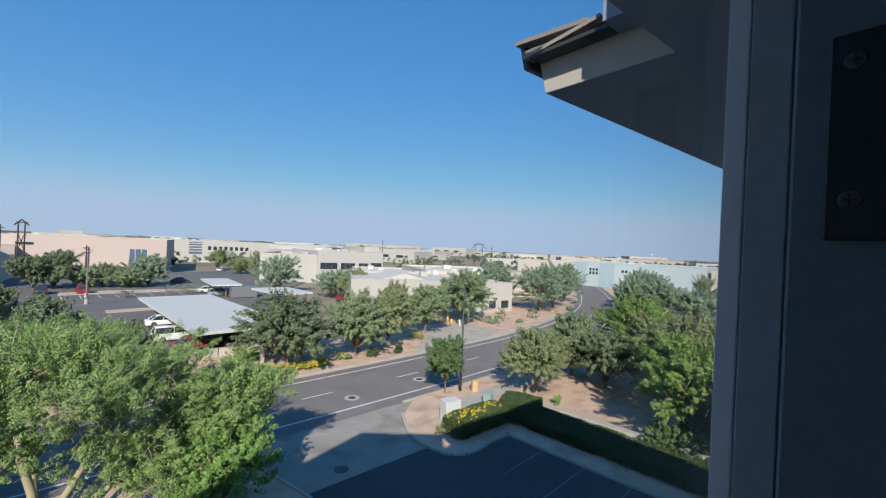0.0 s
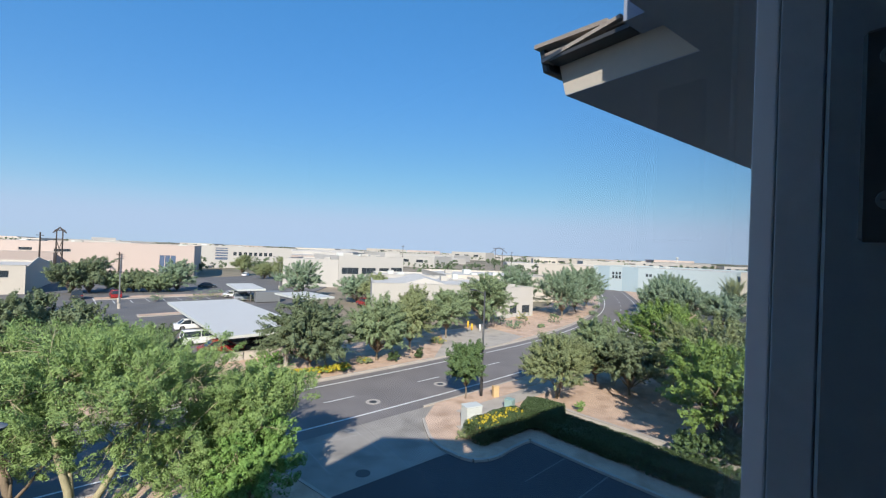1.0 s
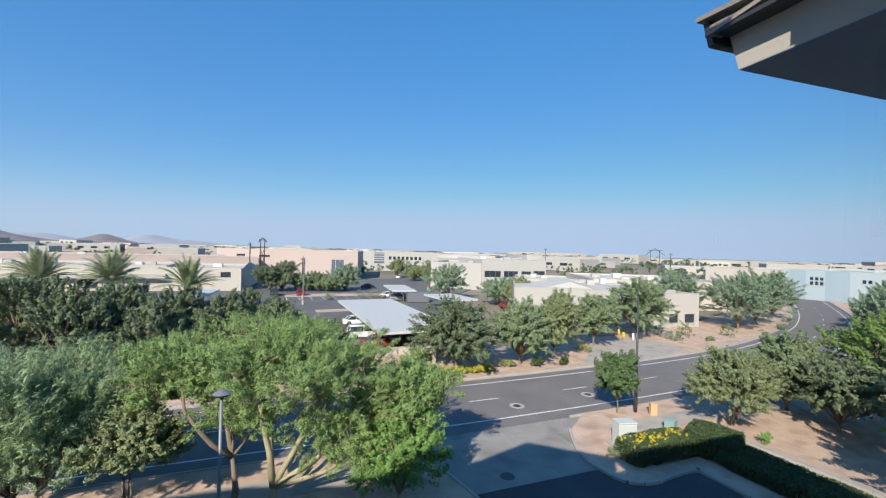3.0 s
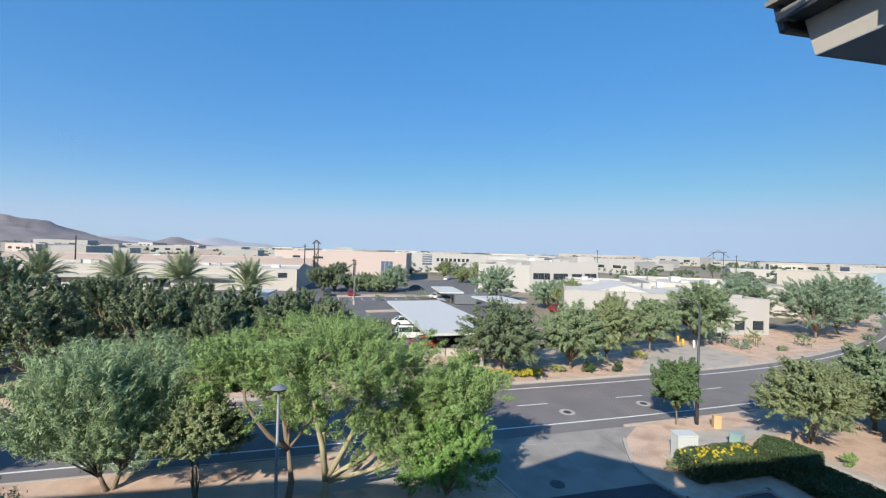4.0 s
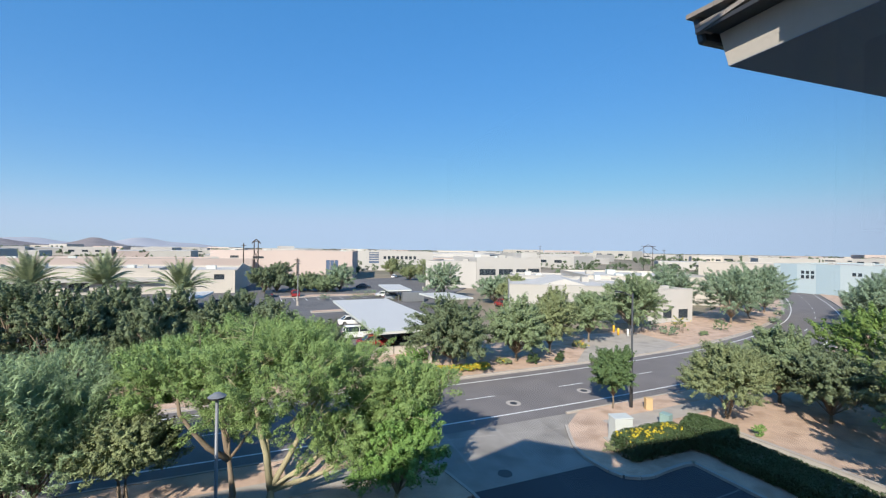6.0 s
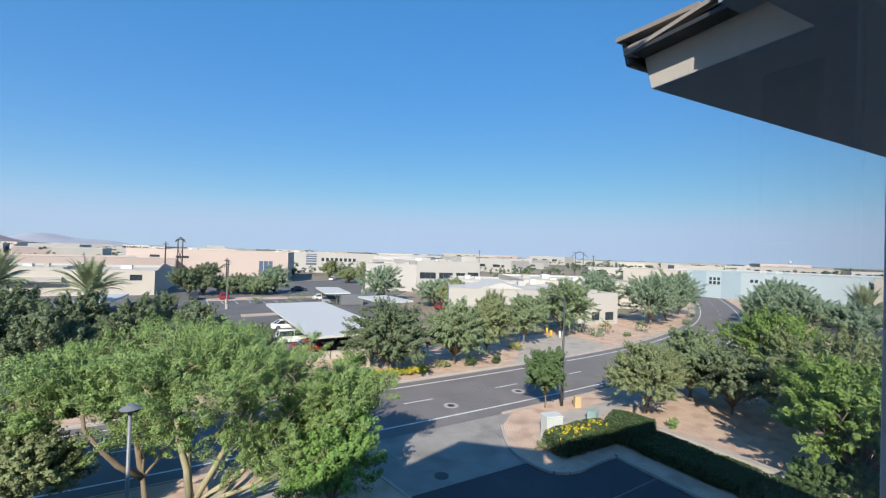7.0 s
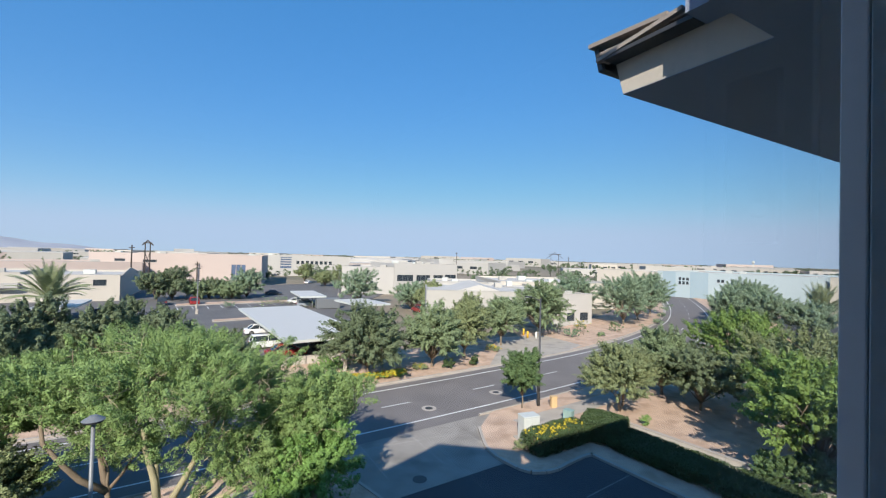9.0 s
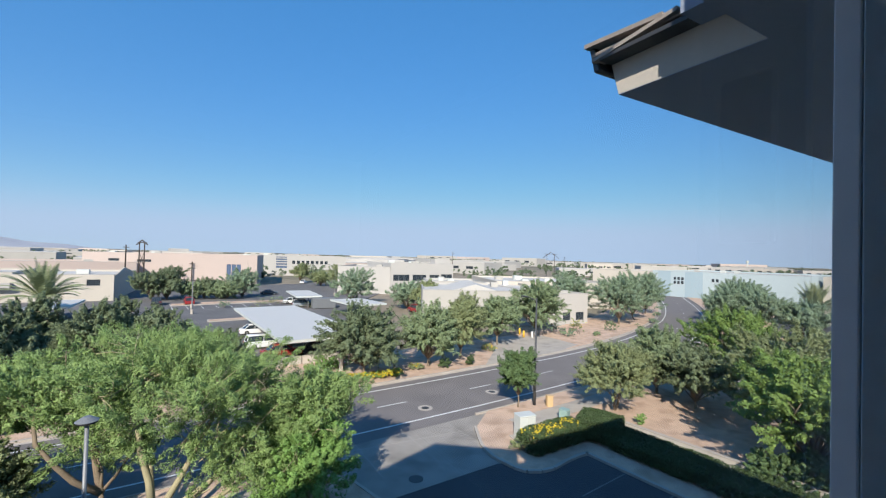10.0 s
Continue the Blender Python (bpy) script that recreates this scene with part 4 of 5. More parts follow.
def hedge(name, x, y, w, d, h, label, seed, turn, leaves, flowers=0, category="hedge"):
    """A clipped hedge: leaf blades packed over a rounded box."""
    rng = np.random.default_rng(seed)
    t = thing(name, pose(x, y, 0.12, 0, 0, turn), label, category)
    u = rng.uniform(-1, 1, (leaves, 3))
    face = rng.choice(3, leaves, p=[0.15, 0.45, 0.4])
    idx = np.arange(leaves)
    u[idx, face] = np.where(face == 2, 1.0, np.sign(u[idx, face]))
    u *= (1 - 0.12 * np.linalg.norm(u, axis=1, keepdims=True) ** 2 / 3)
    u *= rng.uniform(0.86, 1.06, (leaves, 1))
    P = np.stack([u[:, 0] * w / 2 * 1.1, u[:, 1] * d / 2 * 1.1, (u[:, 2] + 1) * h / 2], axis=1)
    wob = np.array([noise.noise(Vector((p[0] * 1.3 + seed, p[1] * 1.3, p[2]))) for p in P])
    P[:, 2] = np.maximum(P[:, 2] + wob * 0.12, 0.04)
    ax = rng.normal(size=(leaves, 3))
    ax /= np.linalg.norm(ax, axis=1)[:, None]
    wv = np.cross(ax, rng.normal(size=(leaves, 3)))
    wv /= np.linalg.norm(wv, axis=1)[:, None]
    ln = rng.uniform(0.07, 0.15, leaves)[:, None]
    V = np.stack([P - ax * ln / 2, P + wv * ln * 0.3, P + ax * ln / 2, P - wv * ln * 0.3], axis=1).reshape(-1, 3)
    share("foliage", raw_mesh("foliage", V, np.arange(leaves * 4).reshape(-1, 4), M["leaf_hedge"]), t)
    part("woody_core", box((-w * 0.42, -d * 0.4, -0.05), (w * 0.42, d * 0.4, h * 0.86), 0.1), M["bark"], t)
    if flowers:
        tops = [((i - 4) / 9 * w, 0, h * 0.92, w / 9, d * 0.42, 0.12) for i in range(9)]
        fm, _ = crown_mesh("flowers", tops, flowers, 0.10, M["flower"], seed + 7, 0.9, 0, 0.1, 0.08, 6, 1.0, 0.8)
        tagged(share("flowers", fm, t), "scattered yellow flowers", kind="stuff")
    return t


hedge("flowering_hedge", 2.95, 29.45, 4.8, 1.8, 1.2, "clipped hedge with yellow flowers along its sunlit top", 3, 43, 16000, flowers=1050)
hedge("clipped_bush", 6.3, 31.4, 2.8, 2.8, 1.45, "rounded dark green clipped bush", 4, -20, 14000, category="bush")
hedge("hedge", 9.4, 28.4, 6.2, 2.6, 0.85, "clipped dark green hedge in the shade", 5, -44, 18000)
hedge("hedge", 14.2, 23.7, 6.6, 2.6, 0.85, "clipped dark green hedge in the shade", 6, -44, 18000)
for i, (x, y, w, h) in enumerate(((14.6, 26.6, 3.4, 1.7), (16.6, 25.2, 3.6, 2.4), (18.6, 23.9, 3.6, 2.6), (16.9, 28.0, 2.6, 1.5))):
    shrub("dense_bush", x, y, w, 2.6, h, "leaf_green", "dense dark green bush in the shade of the building", "bush", 6000, 0.16, 71 + i, -44, group="bushes below the wall")
shrub("pink_bush", 0.35, 28.3, 0.8, 0.7, 0.5, "leaf_olive", "small bush with pinkish blossom beside the utility box", "bush", 400, 0.09, 7)
shrub("low_hedge", -19.6, 42.4, 4.6, 1.7, 0.75, "leaf_bright", "low bright green hedge before the cream wall", "hedge", 2600, 0.13, 9, 44)
shrub("ball_bush", 9.9, 34.4, 0.75, 0.7, 0.65, "leaf_bright", "small round green bush on the gravel", "bush", 500, 0.09, 8)
for i, (x, y, w) in enumerate(((-16.0, 38.9, 3.6), (-13.6, 40.7, 3.4), (-11.9, 42.2, 2.0))):
    shrub("lantana_bed", x, y, w, 1.5, 0.55, "leaf_bright", "low spreading plant covered in yellow flowers", "flower bed", 1500, 0.12, 11 + i, 40, flowers=900, group="flower beds")
for i, (x, y, w, h, lf, fl) in enumerate(((-10.2, 45.2, 1.3, 0.6, "leaf_olive", 150), (-7.3, 46.7, 1.2, 0.9, "leaf_hedge", 0), (-4.6, 48.8, 1.3, 0.95, "leaf_hedge", 0), (-2.8, 56.8, 2.6, 0.7, "leaf_olive", 200), (-20.5, 44.5, 4.0, 0.9, "leaf_bright", 0), (-17.8, 46.0, 2.5, 0.9, "leaf_bright", 0), (6.5, 73.5, 5.5, 1.6, "leaf_grey", 0), (11.0, 75.5, 5.5, 2.2, "leaf_olive", 120), (9.0, 71.5, 4.0, 1.2, "leaf_grey", 0), (17.5, 79, 2.6, 1.6, "leaf_ash", 0), (13.8, 73.2, 1.2, 0.6, "leaf_ash", 0), (33, 104, 3.0, 1.0, "leaf_grey", 0), (28.5, 92.5, 2.4, 0.8, "leaf_grey", 0), (-46, 12.6, 2.0, 0.6, "leaf_feather", 0), (-40.5, 15.5, 2.0, 0.7, "leaf_olive", 0), (-33, 22, 2.4, 0.7, "leaf_olive", 0), (-27.5, 26.5, 2.8, 0.8, "leaf_olive", 0), (-49, 92, 12, 1.8, "leaf_olive", 0), (-58, 95, 8, 1.6, "leaf_grey", 0), (-43, 70, 3, 1.0, "leaf_olive", 0), (-55.2, 88.4, 11, 1.5, "leaf_olive", 0), (-62.2, 83.4, 6, 1.3, "leaf_grey", 0))):
    shrub("shrub", x, y, w, min(2.2, max(0.9, w * 0.55)), h, lf, "desert shrub on the gravel", "shrub", 900, 0.16, 31 + i, i * 40, flowers=fl, group="shrubs")


# ---- street furniture ----
def bevelled(name, lo, hi, mat, parent, b=0.02, label=""):
    return part(name, box(lo, hi, b), M[mat], parent, label)


cab = thing("utility_cabinet", pose(1.05, 29.9, 0.12, 0, 0, 30), "large pale white metal utility cabinet on a concrete pad", "utility box")
bevelled("pad", (-0.85, -0.65, -0.05), (0.85, 0.65, 0.06), "concrete", cab)
bevelled("body", (-0.62, -0.42, 0.06), (0.62, 0.42, 1.58), "utility_white", cab, 0.03)
bevelled("lid", (-0.65, -0.46, 1.58), (0.65, 0.46, 1.68), "utility_white", cab, 0.03)
for x in (-0.3, 0.3):
    d = bevelled("door", (x - 0.285, -0.445, 0.14), (x + 0.285, -0.42, 1.52), "utility_white", cab, 0.008)
    bevelled("handle", (x * 0.25 - 0.02, -0.48, 0.78), (x * 0.25 + 0.02, -0.445, 0.92), "dark_metal", d, 0.006)
tan = thing("utility_pedestal", pose(3.3, 36.9, 0.12, 0, 0, 20), "small tan utility pedestal on the gravel", "utility box")
bevelled("body", (-0.26, -0.2, -0.03), (0.26, 0.2, 0.82), "utility_tan", tan, 0.02)
bevelled("cap", (-0.28, -0.22, 0.82), (0.28, 0.22, 0.92), "utility_tan", tan, 0.02)
green = thing("transformer_box", pose(4.2, 34.1, 0.12, 0, 0, -30), "small pale green transformer box beside the pavement", "utility box")
bevelled("body", (-0.34, -0.3, -0.03), (0.34, 0.3, 0.72), "utility_green", green, 0.03)
bevelled("lid", (-0.36, -0.33, 0.72), (0.36, 0.32, 0.82), "utility_green", green, 0.03)
# thin dark sheet covering most of the left side
bevelled("panel", (-0.352, -0.24, 0.08), (-0.34, 0.24, 0.64), "dark_metal", green, 0.003)


def street_lamp(x, y, h, turn):
    p = thing("street_lamp", pose(x, y, 0.1, 0, 0, turn), "tall dark street lamp with one short arm", "street lamp")
    part("pole", tube([(0, 0, -0.05), (0, 0, 1.9), (0, 0, 1.95), (0, 0, h)], [0.13, 0.125, 0.10, 0.065], 12), M["dark_metal"], p, smooth=True)
    part("arm", tube([(0, 0, h - 0.25), (0.7, 0, h - 0.05), (1.3, 0, h)], [0.045, 0.04, 0.035], 8), M["dark_metal"], p, smooth=True)
    bevelled("head", (1.1, -0.14, h - 0.05), (1.75, 0.14, h + 0.07), "dark_metal", p, 0.03)
    bevelled("lens", (1.2, -0.11, h - 0.075), (1.68, 0.11, h - 0.05), "lamp_clear", p, 0.01)


street_lamp(2.05, 36.83, 9.1, 135)
lot_lamp = thing("path_lamp", pose(-11.72, 10.14, 0.0), "slim grey lamp post with a flat disc head", "street lamp")
part("pole", tube([(0, 0, -0.05), (0, 0, 2.2), (0, 0, 7.5)], [0.07, 0.062, 0.05], 12), M["grey_metal"], lot_lamp, smooth=True)
bm = bmesh.new()
bmesh.ops.create_cone(bm, cap_ends=True, segments=28, radius1=0.28, radius2=0.09, depth=0.12, matrix=Matrix.Translation((0, 0, 7.68)))
part("shade", bm, M["grey_metal"], lot_lamp)
bm = bmesh.new()
bmesh.ops.create_cone(bm, cap_ends=True, segments=28, radius1=0.25, radius2=0.28, depth=0.06, matrix=Matrix.Translation((0, 0, 7.59)))
part("rim", bm, M["dark_metal"], lot_lamp)
for x, y in ((1.9, 67.9), (3.2, 67.7), (3.75, 68.2), (1.3, 70.2)):
    b = thing("bollard", pose(x, y, 0.12), "short yellow and white safety bollard", "bollard", "bollards")
    part("post", tube([(0, 0, -0.05), (0, 0, 0.95), (0, 0, 1.05)], [0.16, 0.16, 0.09], 12), M["yellow" if x < 3 else "line"], b, smooth=True)
for x, y, h in ((-67.0, 79.5, 8.5), (-61.0, 72.5, 6.5), (-52, 118, 7.5), (-73, 160, 8)):
    p = thing("car_park_lamp", pose(x, y, 0.12), "thin dark lamp post on a pale concrete base", "street lamp", "lamps of the car park")
    part("base", tube([(0, 0, -0.05), (0, 0, 0.9)], [0.28, 0.28], 14), M["kerb"], p)
    part("pole", tube([(0, 0, 0.9), (0, 0, h)], [0.08, 0.06], 10), M["grey_metal"], p)
    bevelled("head", (-0.5, -0.18, h - 0.02), (0.5, 0.18, h + 0.12), "dark_metal", p, 0.02)
# low screen wall in the bed, and the sign wall across the road
screen = tagged(new("wall_screen"), "low pale concrete wall behind the hedge", "wall", kind="structure")
a, b = Vector((7.0, 33.35)), Vector((20.0, 21.0))
n = 14
for i in range(n):
    p, q = a.lerp(b, i / n), a.lerp(b, (i + 1) / n - 0.001)
    o = Vector((0.7, 0.72)) * 0.22
    part("coping", slab([tuple(p - o * 0.1), tuple(q - o * 0.1), tuple(q + o * 1.1), tuple(p + o * 1.1)], 0.98, 0.08), M["kerb"], screen)
    part("panel", slab([tuple(p), tuple(q), tuple(q + o), tuple(p + o)], 0.9, 0.95), M["stucco"], screen)
low = tagged(new("wall_car_park"), "low cream wall at the edge of the car park", "wall", kind="structure")
for p, q in (((-34.0, 33.5), (-28.6, 38.5)), ((-28.5, 38.6), (-23.0, 43.9)), ((-22.9, 44.0), (-19.9, 46.8))):
    p, q = Vector(p), Vector(q)
    o = Vector((-0.7, 0.72)) * 0.2
    part("panel", slab([tuple(p), tuple(q), tuple(q + o), tuple(p + o)], 0.95, 0.95), M["stucco"], low)
    part("coping", slab([tuple(p - o * 0.15), tuple(q - o * 0.15), tuple(q + o * 1.15), tuple(p + o * 1.15)], 1.04, 0.085), M["kerb"], low)
for x, y in ((-17.7, 42.4),):
    pil = thing("sign_pillar", pose(x, y, 0.12, 0, 0, 44), "short pale pillar with a flat cap beside the flowers", "pillar")
    bevelled("shaft", (-0.16, -0.16, -0.05), (0.16, 0.16, 1.35), "stucco", pil, 0.02)
    bevelled("cap", (-0.34, -0.28, 1.35), (0.34, 0.28, 1.62), "stucco", pil, 0.03)


# ---- carports and cars ----
def carport(x, y, turn, length, width, h, label):
    c = thing("carport", pose(x, y, 0.126, 0, 0, turn), label, "carport", "carports")
    n = int(length / 1.5)
    for i in range(n):
        y0 = i * length / n
        part("roof_sheet", box((0.0, y0 + 0.006, h), (width, y0 + length / n - 0.006, h + 0.05), 0.01), M["metal_roof"], c)
    for x0 in (0.0, width):
        part("edge_beam", box((x0 - 0.06, -0.05, h - 0.26), (x0 + 0.06, length + 0.05, h + 0.07), 0.01), M["utility_white"], c)
    for y0 in (-0.06, length + 0.06):
        part("edge_beam", box((0.0, y0 - 0.06, h - 0.26), (width, y0 + 0.06, h + 0.07), 0.01), M["utility_white"], c)
    k = max(2, int(length / 6))
    for i in range(k):
        y0 = 1.2 + i * (length - 2.4) / (k - 1)
        part("post", box((width / 2 - 0.11, y0 - 0.11, -0.05), (width / 2 + 0.11, y0 + 0.11, h - 0.25), 0.01), M["grey_metal"], c)
        part("beam", box((0.1, y0 - 0.1, h - 0.25), (width - 0.1, y0 + 0.1, h - 0.02), 0.01), M["grey_metal"], c)


carport(-24.5, 42.3, 44.5, 31.0, 10.0, 2.7, "long flat pale metal carport roof on slim posts")
carport(-74.0, 53.0, 40, 12.0, 5.5, 2.7, "pale metal carport roof below the palms")
carport(-47.0, 86.5, 38, 15.0, 5.6, 2.7, "pale metal carport roof behind the long one")
carport(-29.5, 76.2, 48, 11.0, 7.0, 2.7, "pale metal carport roof behind the long one")


def car_mesh(kind):
    """Body, glasshouse and trim for a saloon or a tall estate; x is forward."""
    tall = kind == "suv"
    L, W, H = (4.7, 1.9, 1.72) if tall else (4.65, 1.82, 1.44)
    belt = 1.0 if tall else 0.88
    body = bmesh.new()
    prof = [(-L / 2, 0.38), (-L / 2 + 0.04, belt - 0.12), (-L / 2 + 0.25, belt), (L * 0.18, belt), (L / 2 - 0.35, belt - 0.14), (L / 2 - 0.03, belt - 0.32), (L / 2, 0.36), (L / 2 - 0.15, 0.22), (-L / 2 + 0.15, 0.22)]

    def loft(bm, prof, w0, w1):
        zs = [p[1] for p in prof]
        lo, hi = min(zs), max(zs)
        rings = []
        for sgn in (-1, 1):
            rings.append([bm.verts.new((x, sgn * (w0 + (w1 - w0) * (z - lo) / (hi - lo)) / 2, z)) for x, z in prof])
        a, b = rings
        n = len(prof)
        bm.faces.new(a)
        bm.faces.new(b[::-1])
        for i in range(n):
            bm.faces.new((a[i], b[i], b[(i + 1) % n], a[(i + 1) % n]))
        bmesh.ops.recalc_face_normals(bm, faces=bm.faces)
        bmesh.ops.bevel(bm, geom=list(bm.edges), offset=0.05, segments=2, affect="EDGES", profile=0.6)

    loft(body, prof, W, W * 0.96)
    if tall:
        house = [(-L / 2 + 0.12, belt - 0.03), (-L / 2 + 0.32, H - 0.06), (-0.2, H), (0.35, H - 0.04), (1.2, belt - 0.03)]
    else:
        house = [(-L / 2 + 0.55, belt - 0.03), (-L / 2 + 1.3, H - 0.03), (0.1, H), (0.45, H - 0.05), (1.3, belt - 0.03)]
    glass, roof = bmesh.new(), bmesh.new()
    loft(glass, house, W * 0.93, W * 0.74)
    x0, x1 = house[1][0], house[3][0]
    add_box(roof, (x0 - 0.02, -W * 0.385, H - 0.07), (x1 + 0.02, W * 0.385, H + 0.012), 0.04)
    pillars = bmesh.new()
    for sgn in (-1, 1):
        for (xa, za), (xb, zb) in ((house[0], house[1]), (house[4], house[3]), ((-0.25, belt - 0.03), (-0.2, H))):
            add_tube(pillars, [(xa, sgn * W * 0.462, za), (xb, sgn * W * 0.374, zb - 0.03)], [0.05, 0.045], 6)
    wheel = bmesh.new()
    bmesh.ops.create_cone(wheel, cap_ends=True, segments=20, radius1=0.33, radius2=0.33, depth=0.22, matrix=Matrix.Rotation(math.pi / 2, 4, "X"))
    rim = bmesh.new()
    bmesh.ops.create_cone(rim, cap_ends=True, segments=16, radius1=0.21, radius2=0.19, depth=0.235, matrix=Matrix.Rotation(math.pi / 2, 4, "X"))
    return L, W, body, glass, roof, pillars, wheel, rim, belt


CARS = {}


def car(kind, colour, x, y, turn, label):
    if (kind, colour) not in CARS:
        L, W, body, glass, roof, pillars, wheel, rim, belt = car_mesh(kind)
        CARS[kind, colour] = (L, W, belt, mesh_of("body", body, M[colour], True), mesh_of("windows", glass, M["window"]), mesh_of("roof", roof, M[colour], True), mesh_of("pillars", pillars, M[colour]), mesh_of("tyre", wheel, M["tyre"]), mesh_of("rim", rim, M["steel"]),
                              mesh_of("tail_light", box((-0.03, -0.16, -0.08), (0.03, 0.16, 0.08), 0.01), M["lamp_red"]), mesh_of("headlight", box((-0.05, -0.2, -0.07), (0.05, 0.2, 0.07), 0.01), M["lamp_clear"]))
    L, W, belt, body, glass, roof, pillars, wheel, rim, tail, headl = CARS[kind, colour]
    c = thing("car", pose(x, y, 0.13, 0, 0, turn), label, "car", "parked cars")
    for n, me in (("body", body), ("windows", glass), ("roof", roof), ("pillars", pillars)):
        share(n, me, c)
    for px in (-L * 0.29, L * 0.3):
        for sgn in (-1, 1):
            w = share("tyre", wheel, c, pose(px, sgn * (W / 2 - 0.1), 0.33))
            share("rim", rim, w)
    for sgn in (-1, 1):
        share("tail_light", tail, c, pose(-L / 2 + 0.02, sgn * W * 0.36, belt - 0.2))
        share("headlight", headl, c, pose(L / 2 - 0.12, sgn * W * 0.34, belt - 0.3))


car("saloon", "car_white", -38.2, 58.4, 44, "white saloon parked beneath the carport edge")
car("suv", "car_white", -31.6, 50.3, 44, "white tall estate car parked below the carport")
car("saloon", "car_red", -27.0, 46.7, 44, "dark red saloon parked below the carport")
car("saloon", "car_dark", -23.5, 49.5, 44, "dark saloon in the carport's shade")
car("suv", "car_red", -72.8, 85.5, 135, "red estate car at the back of the car park")
car("suv", "car_dark", -78.0, 82.0, 135, "dark estate car below the trees")
car("saloon", "car_white", -52.8, 95.5, 38, "white saloon below the rear carport")
car("suv", "car_silver", -47.5, 90.5, 38, "silver estate car below the rear carport")
car("saloon", "car_dark", -70, 113, 30, "dark blue saloon in the rear car park")
car("saloon", "car_white", -84, 160, 100, "white saloon on the far access lane")
car("suv", "car_red", -21.0, 91.0, 130, "red car below the car park trees")
car("suv", "car_white", 64, 178, 60, "pale van at the end of the road")
car("saloon", "car_dark", -73.5, 64.5, 40, "dark saloon beside the carport below the palms")
car("saloon", "car_silver", -60, 60, 135, "silver saloon half hidden by trees")
car("saloon", "car_dark", 12.5, 46.5, 44, "dark saloon half hidden by trees")


# ---- buildings ----
def building(name, a, b, depth, h, wall, label, windows=(), parapet=0.5, roof="roof_white", units=0, bands=(), seed=1):
    """A flat-roofed building whose front runs from a to b, seen with a on the left hand. windows: start and end along the front, sill, head."""
    a, b = Vector(a), Vector(b)
    ln = (b - a).length
    t = math.degrees(math.atan2(b.y - a.y, b.x - a.x))
    o = thing(name, pose(a.x, a.y, 0.1, 0, 0, t), label, "building")
    th = 0.3
    # the front wall is cut round its openings
    cuts = sorted(windows)
    x = 0.0
    bm = bmesh.new()
    for w0, w1, s, e in cuts:
        if w0 > x:
            add_box(bm, (x, 0, -0.2), (w0, th, h))
        add_box(bm, (w0, 0, -0.2), (w1, th, s))
        add_box(bm, (w0, 0, e), (w1, th, h))
        x = w1
    add_box(bm, (x, 0, -0.2), (ln, th, h))
    part("front_wall", bm, M[wall], o)
    part("side_wall", box((0, th, -0.2), (th, depth, h)), M[wall], o)
    part("side_wall", box((ln - th, th, -0.2), (ln, depth, h)), M[wall], o)
    part("rear_wall", box((th, depth - th, -0.2), (ln - th, depth, h)), M[wall], o)
    part("roof", box((th, th, h - parapet - 0.3), (ln - th, depth - th, h - parapet)), M[roof], o)
    part("coping", box((-0.06, -0.06, h), (ln + 0.06, th + 0.06, h + 0.08), 0.02), M["white_wall"], o)
    for w0, w1, s, e in cuts:
        w = part("window", box((w0, 0.16, s), (w1, 0.2, e)), M["window_blue" if e - s > 3 else "window"], o)
        k = max(1, int((w1 - w0) / 1.6))
        for i in range(1, k):
            xx = w0 + (w1 - w0) * i / k
            part("mullion", box((xx - 0.04, 0.1, s), (xx + 0.04, 0.159, e)), M["grey_metal"], w)
        part("sill", box((w0 - 0.05, -0.08, s - 0.1), (w1 + 0.05, 0.158, s - 0.002), 0.01), M["white_wall"], w)
    for z0, z1, mat in bands:
        part("band", box((0.0, -1.6 if z0 < 4 else -0.05, z0), (ln, -0.003, z1), 0.01), M[mat], o)
    rnd = random.Random(seed)
    for i in range(units):
        x0, y0 = rnd.uniform(2, ln - 4), rnd.uniform(2, depth - 4)
        sx, sy, sz = rnd.uniform(1.2, 2.6), rnd.uniform(1.2, 2.2), rnd.uniform(0.8, 1.3)
        part("roof_unit", box((x0, y0, h - parapet - 0.01), (x0 + sx, y0 + sy, h - parapet + sz), 0.03), M["grey_wall" if i % 2 else "utility_white"], o)
    return o


# the low white office across the road
front_office = building("office_building", (-16.4, 76.4), (8.1, 82.2), 30, 6.2, "grey_wall", "low white stucco office with a flat roof", [(4, 6.5, 0.9, 2.6), (9, 12, 0.9, 2.6), (15, 18, 0.9, 2.6)], units=2, seed=2)
bm = bmesh.new()
face = bm.faces.new([bm.verts.new((x, 1.2, z)) for x, z in ((3.0, 5.4), (17.0, 5.4), (10.0, 7.3))])
for v in bmesh.ops.extrude_face_region(bm, geom=[face])["geom"]:
    if isinstance(v, bmesh.types.BMVert):
        v.co.y += 16.0
bmesh.ops.recalc_face_normals(bm, faces=bm.faces)
part("pitched_roof", bm, M["roof_white"], front_office, "low pitched pale roof behind the parapet")
building("office_building", (8.4, 83.0), (14.7, 87.0), 22, 5.9, "white_wall", "white stucco office end with dark windows", [(1.5, 3.3, 0.75, 2.3), (4.6, 6.6, 0.75, 2.3)], units=2, seed=3)
building("office_building", (-4.0, 108), (27, 118), 30, 6.6, "stucco", "cream stucco building behind the office", units=6, seed=4, bands=[(4.6, 5.1, "grey_wall")])
building("office_building", (-20, 100), (-6, 104), 20, 6.2, "white_wall", "white building with a low rounded roof", units=3, seed=8)
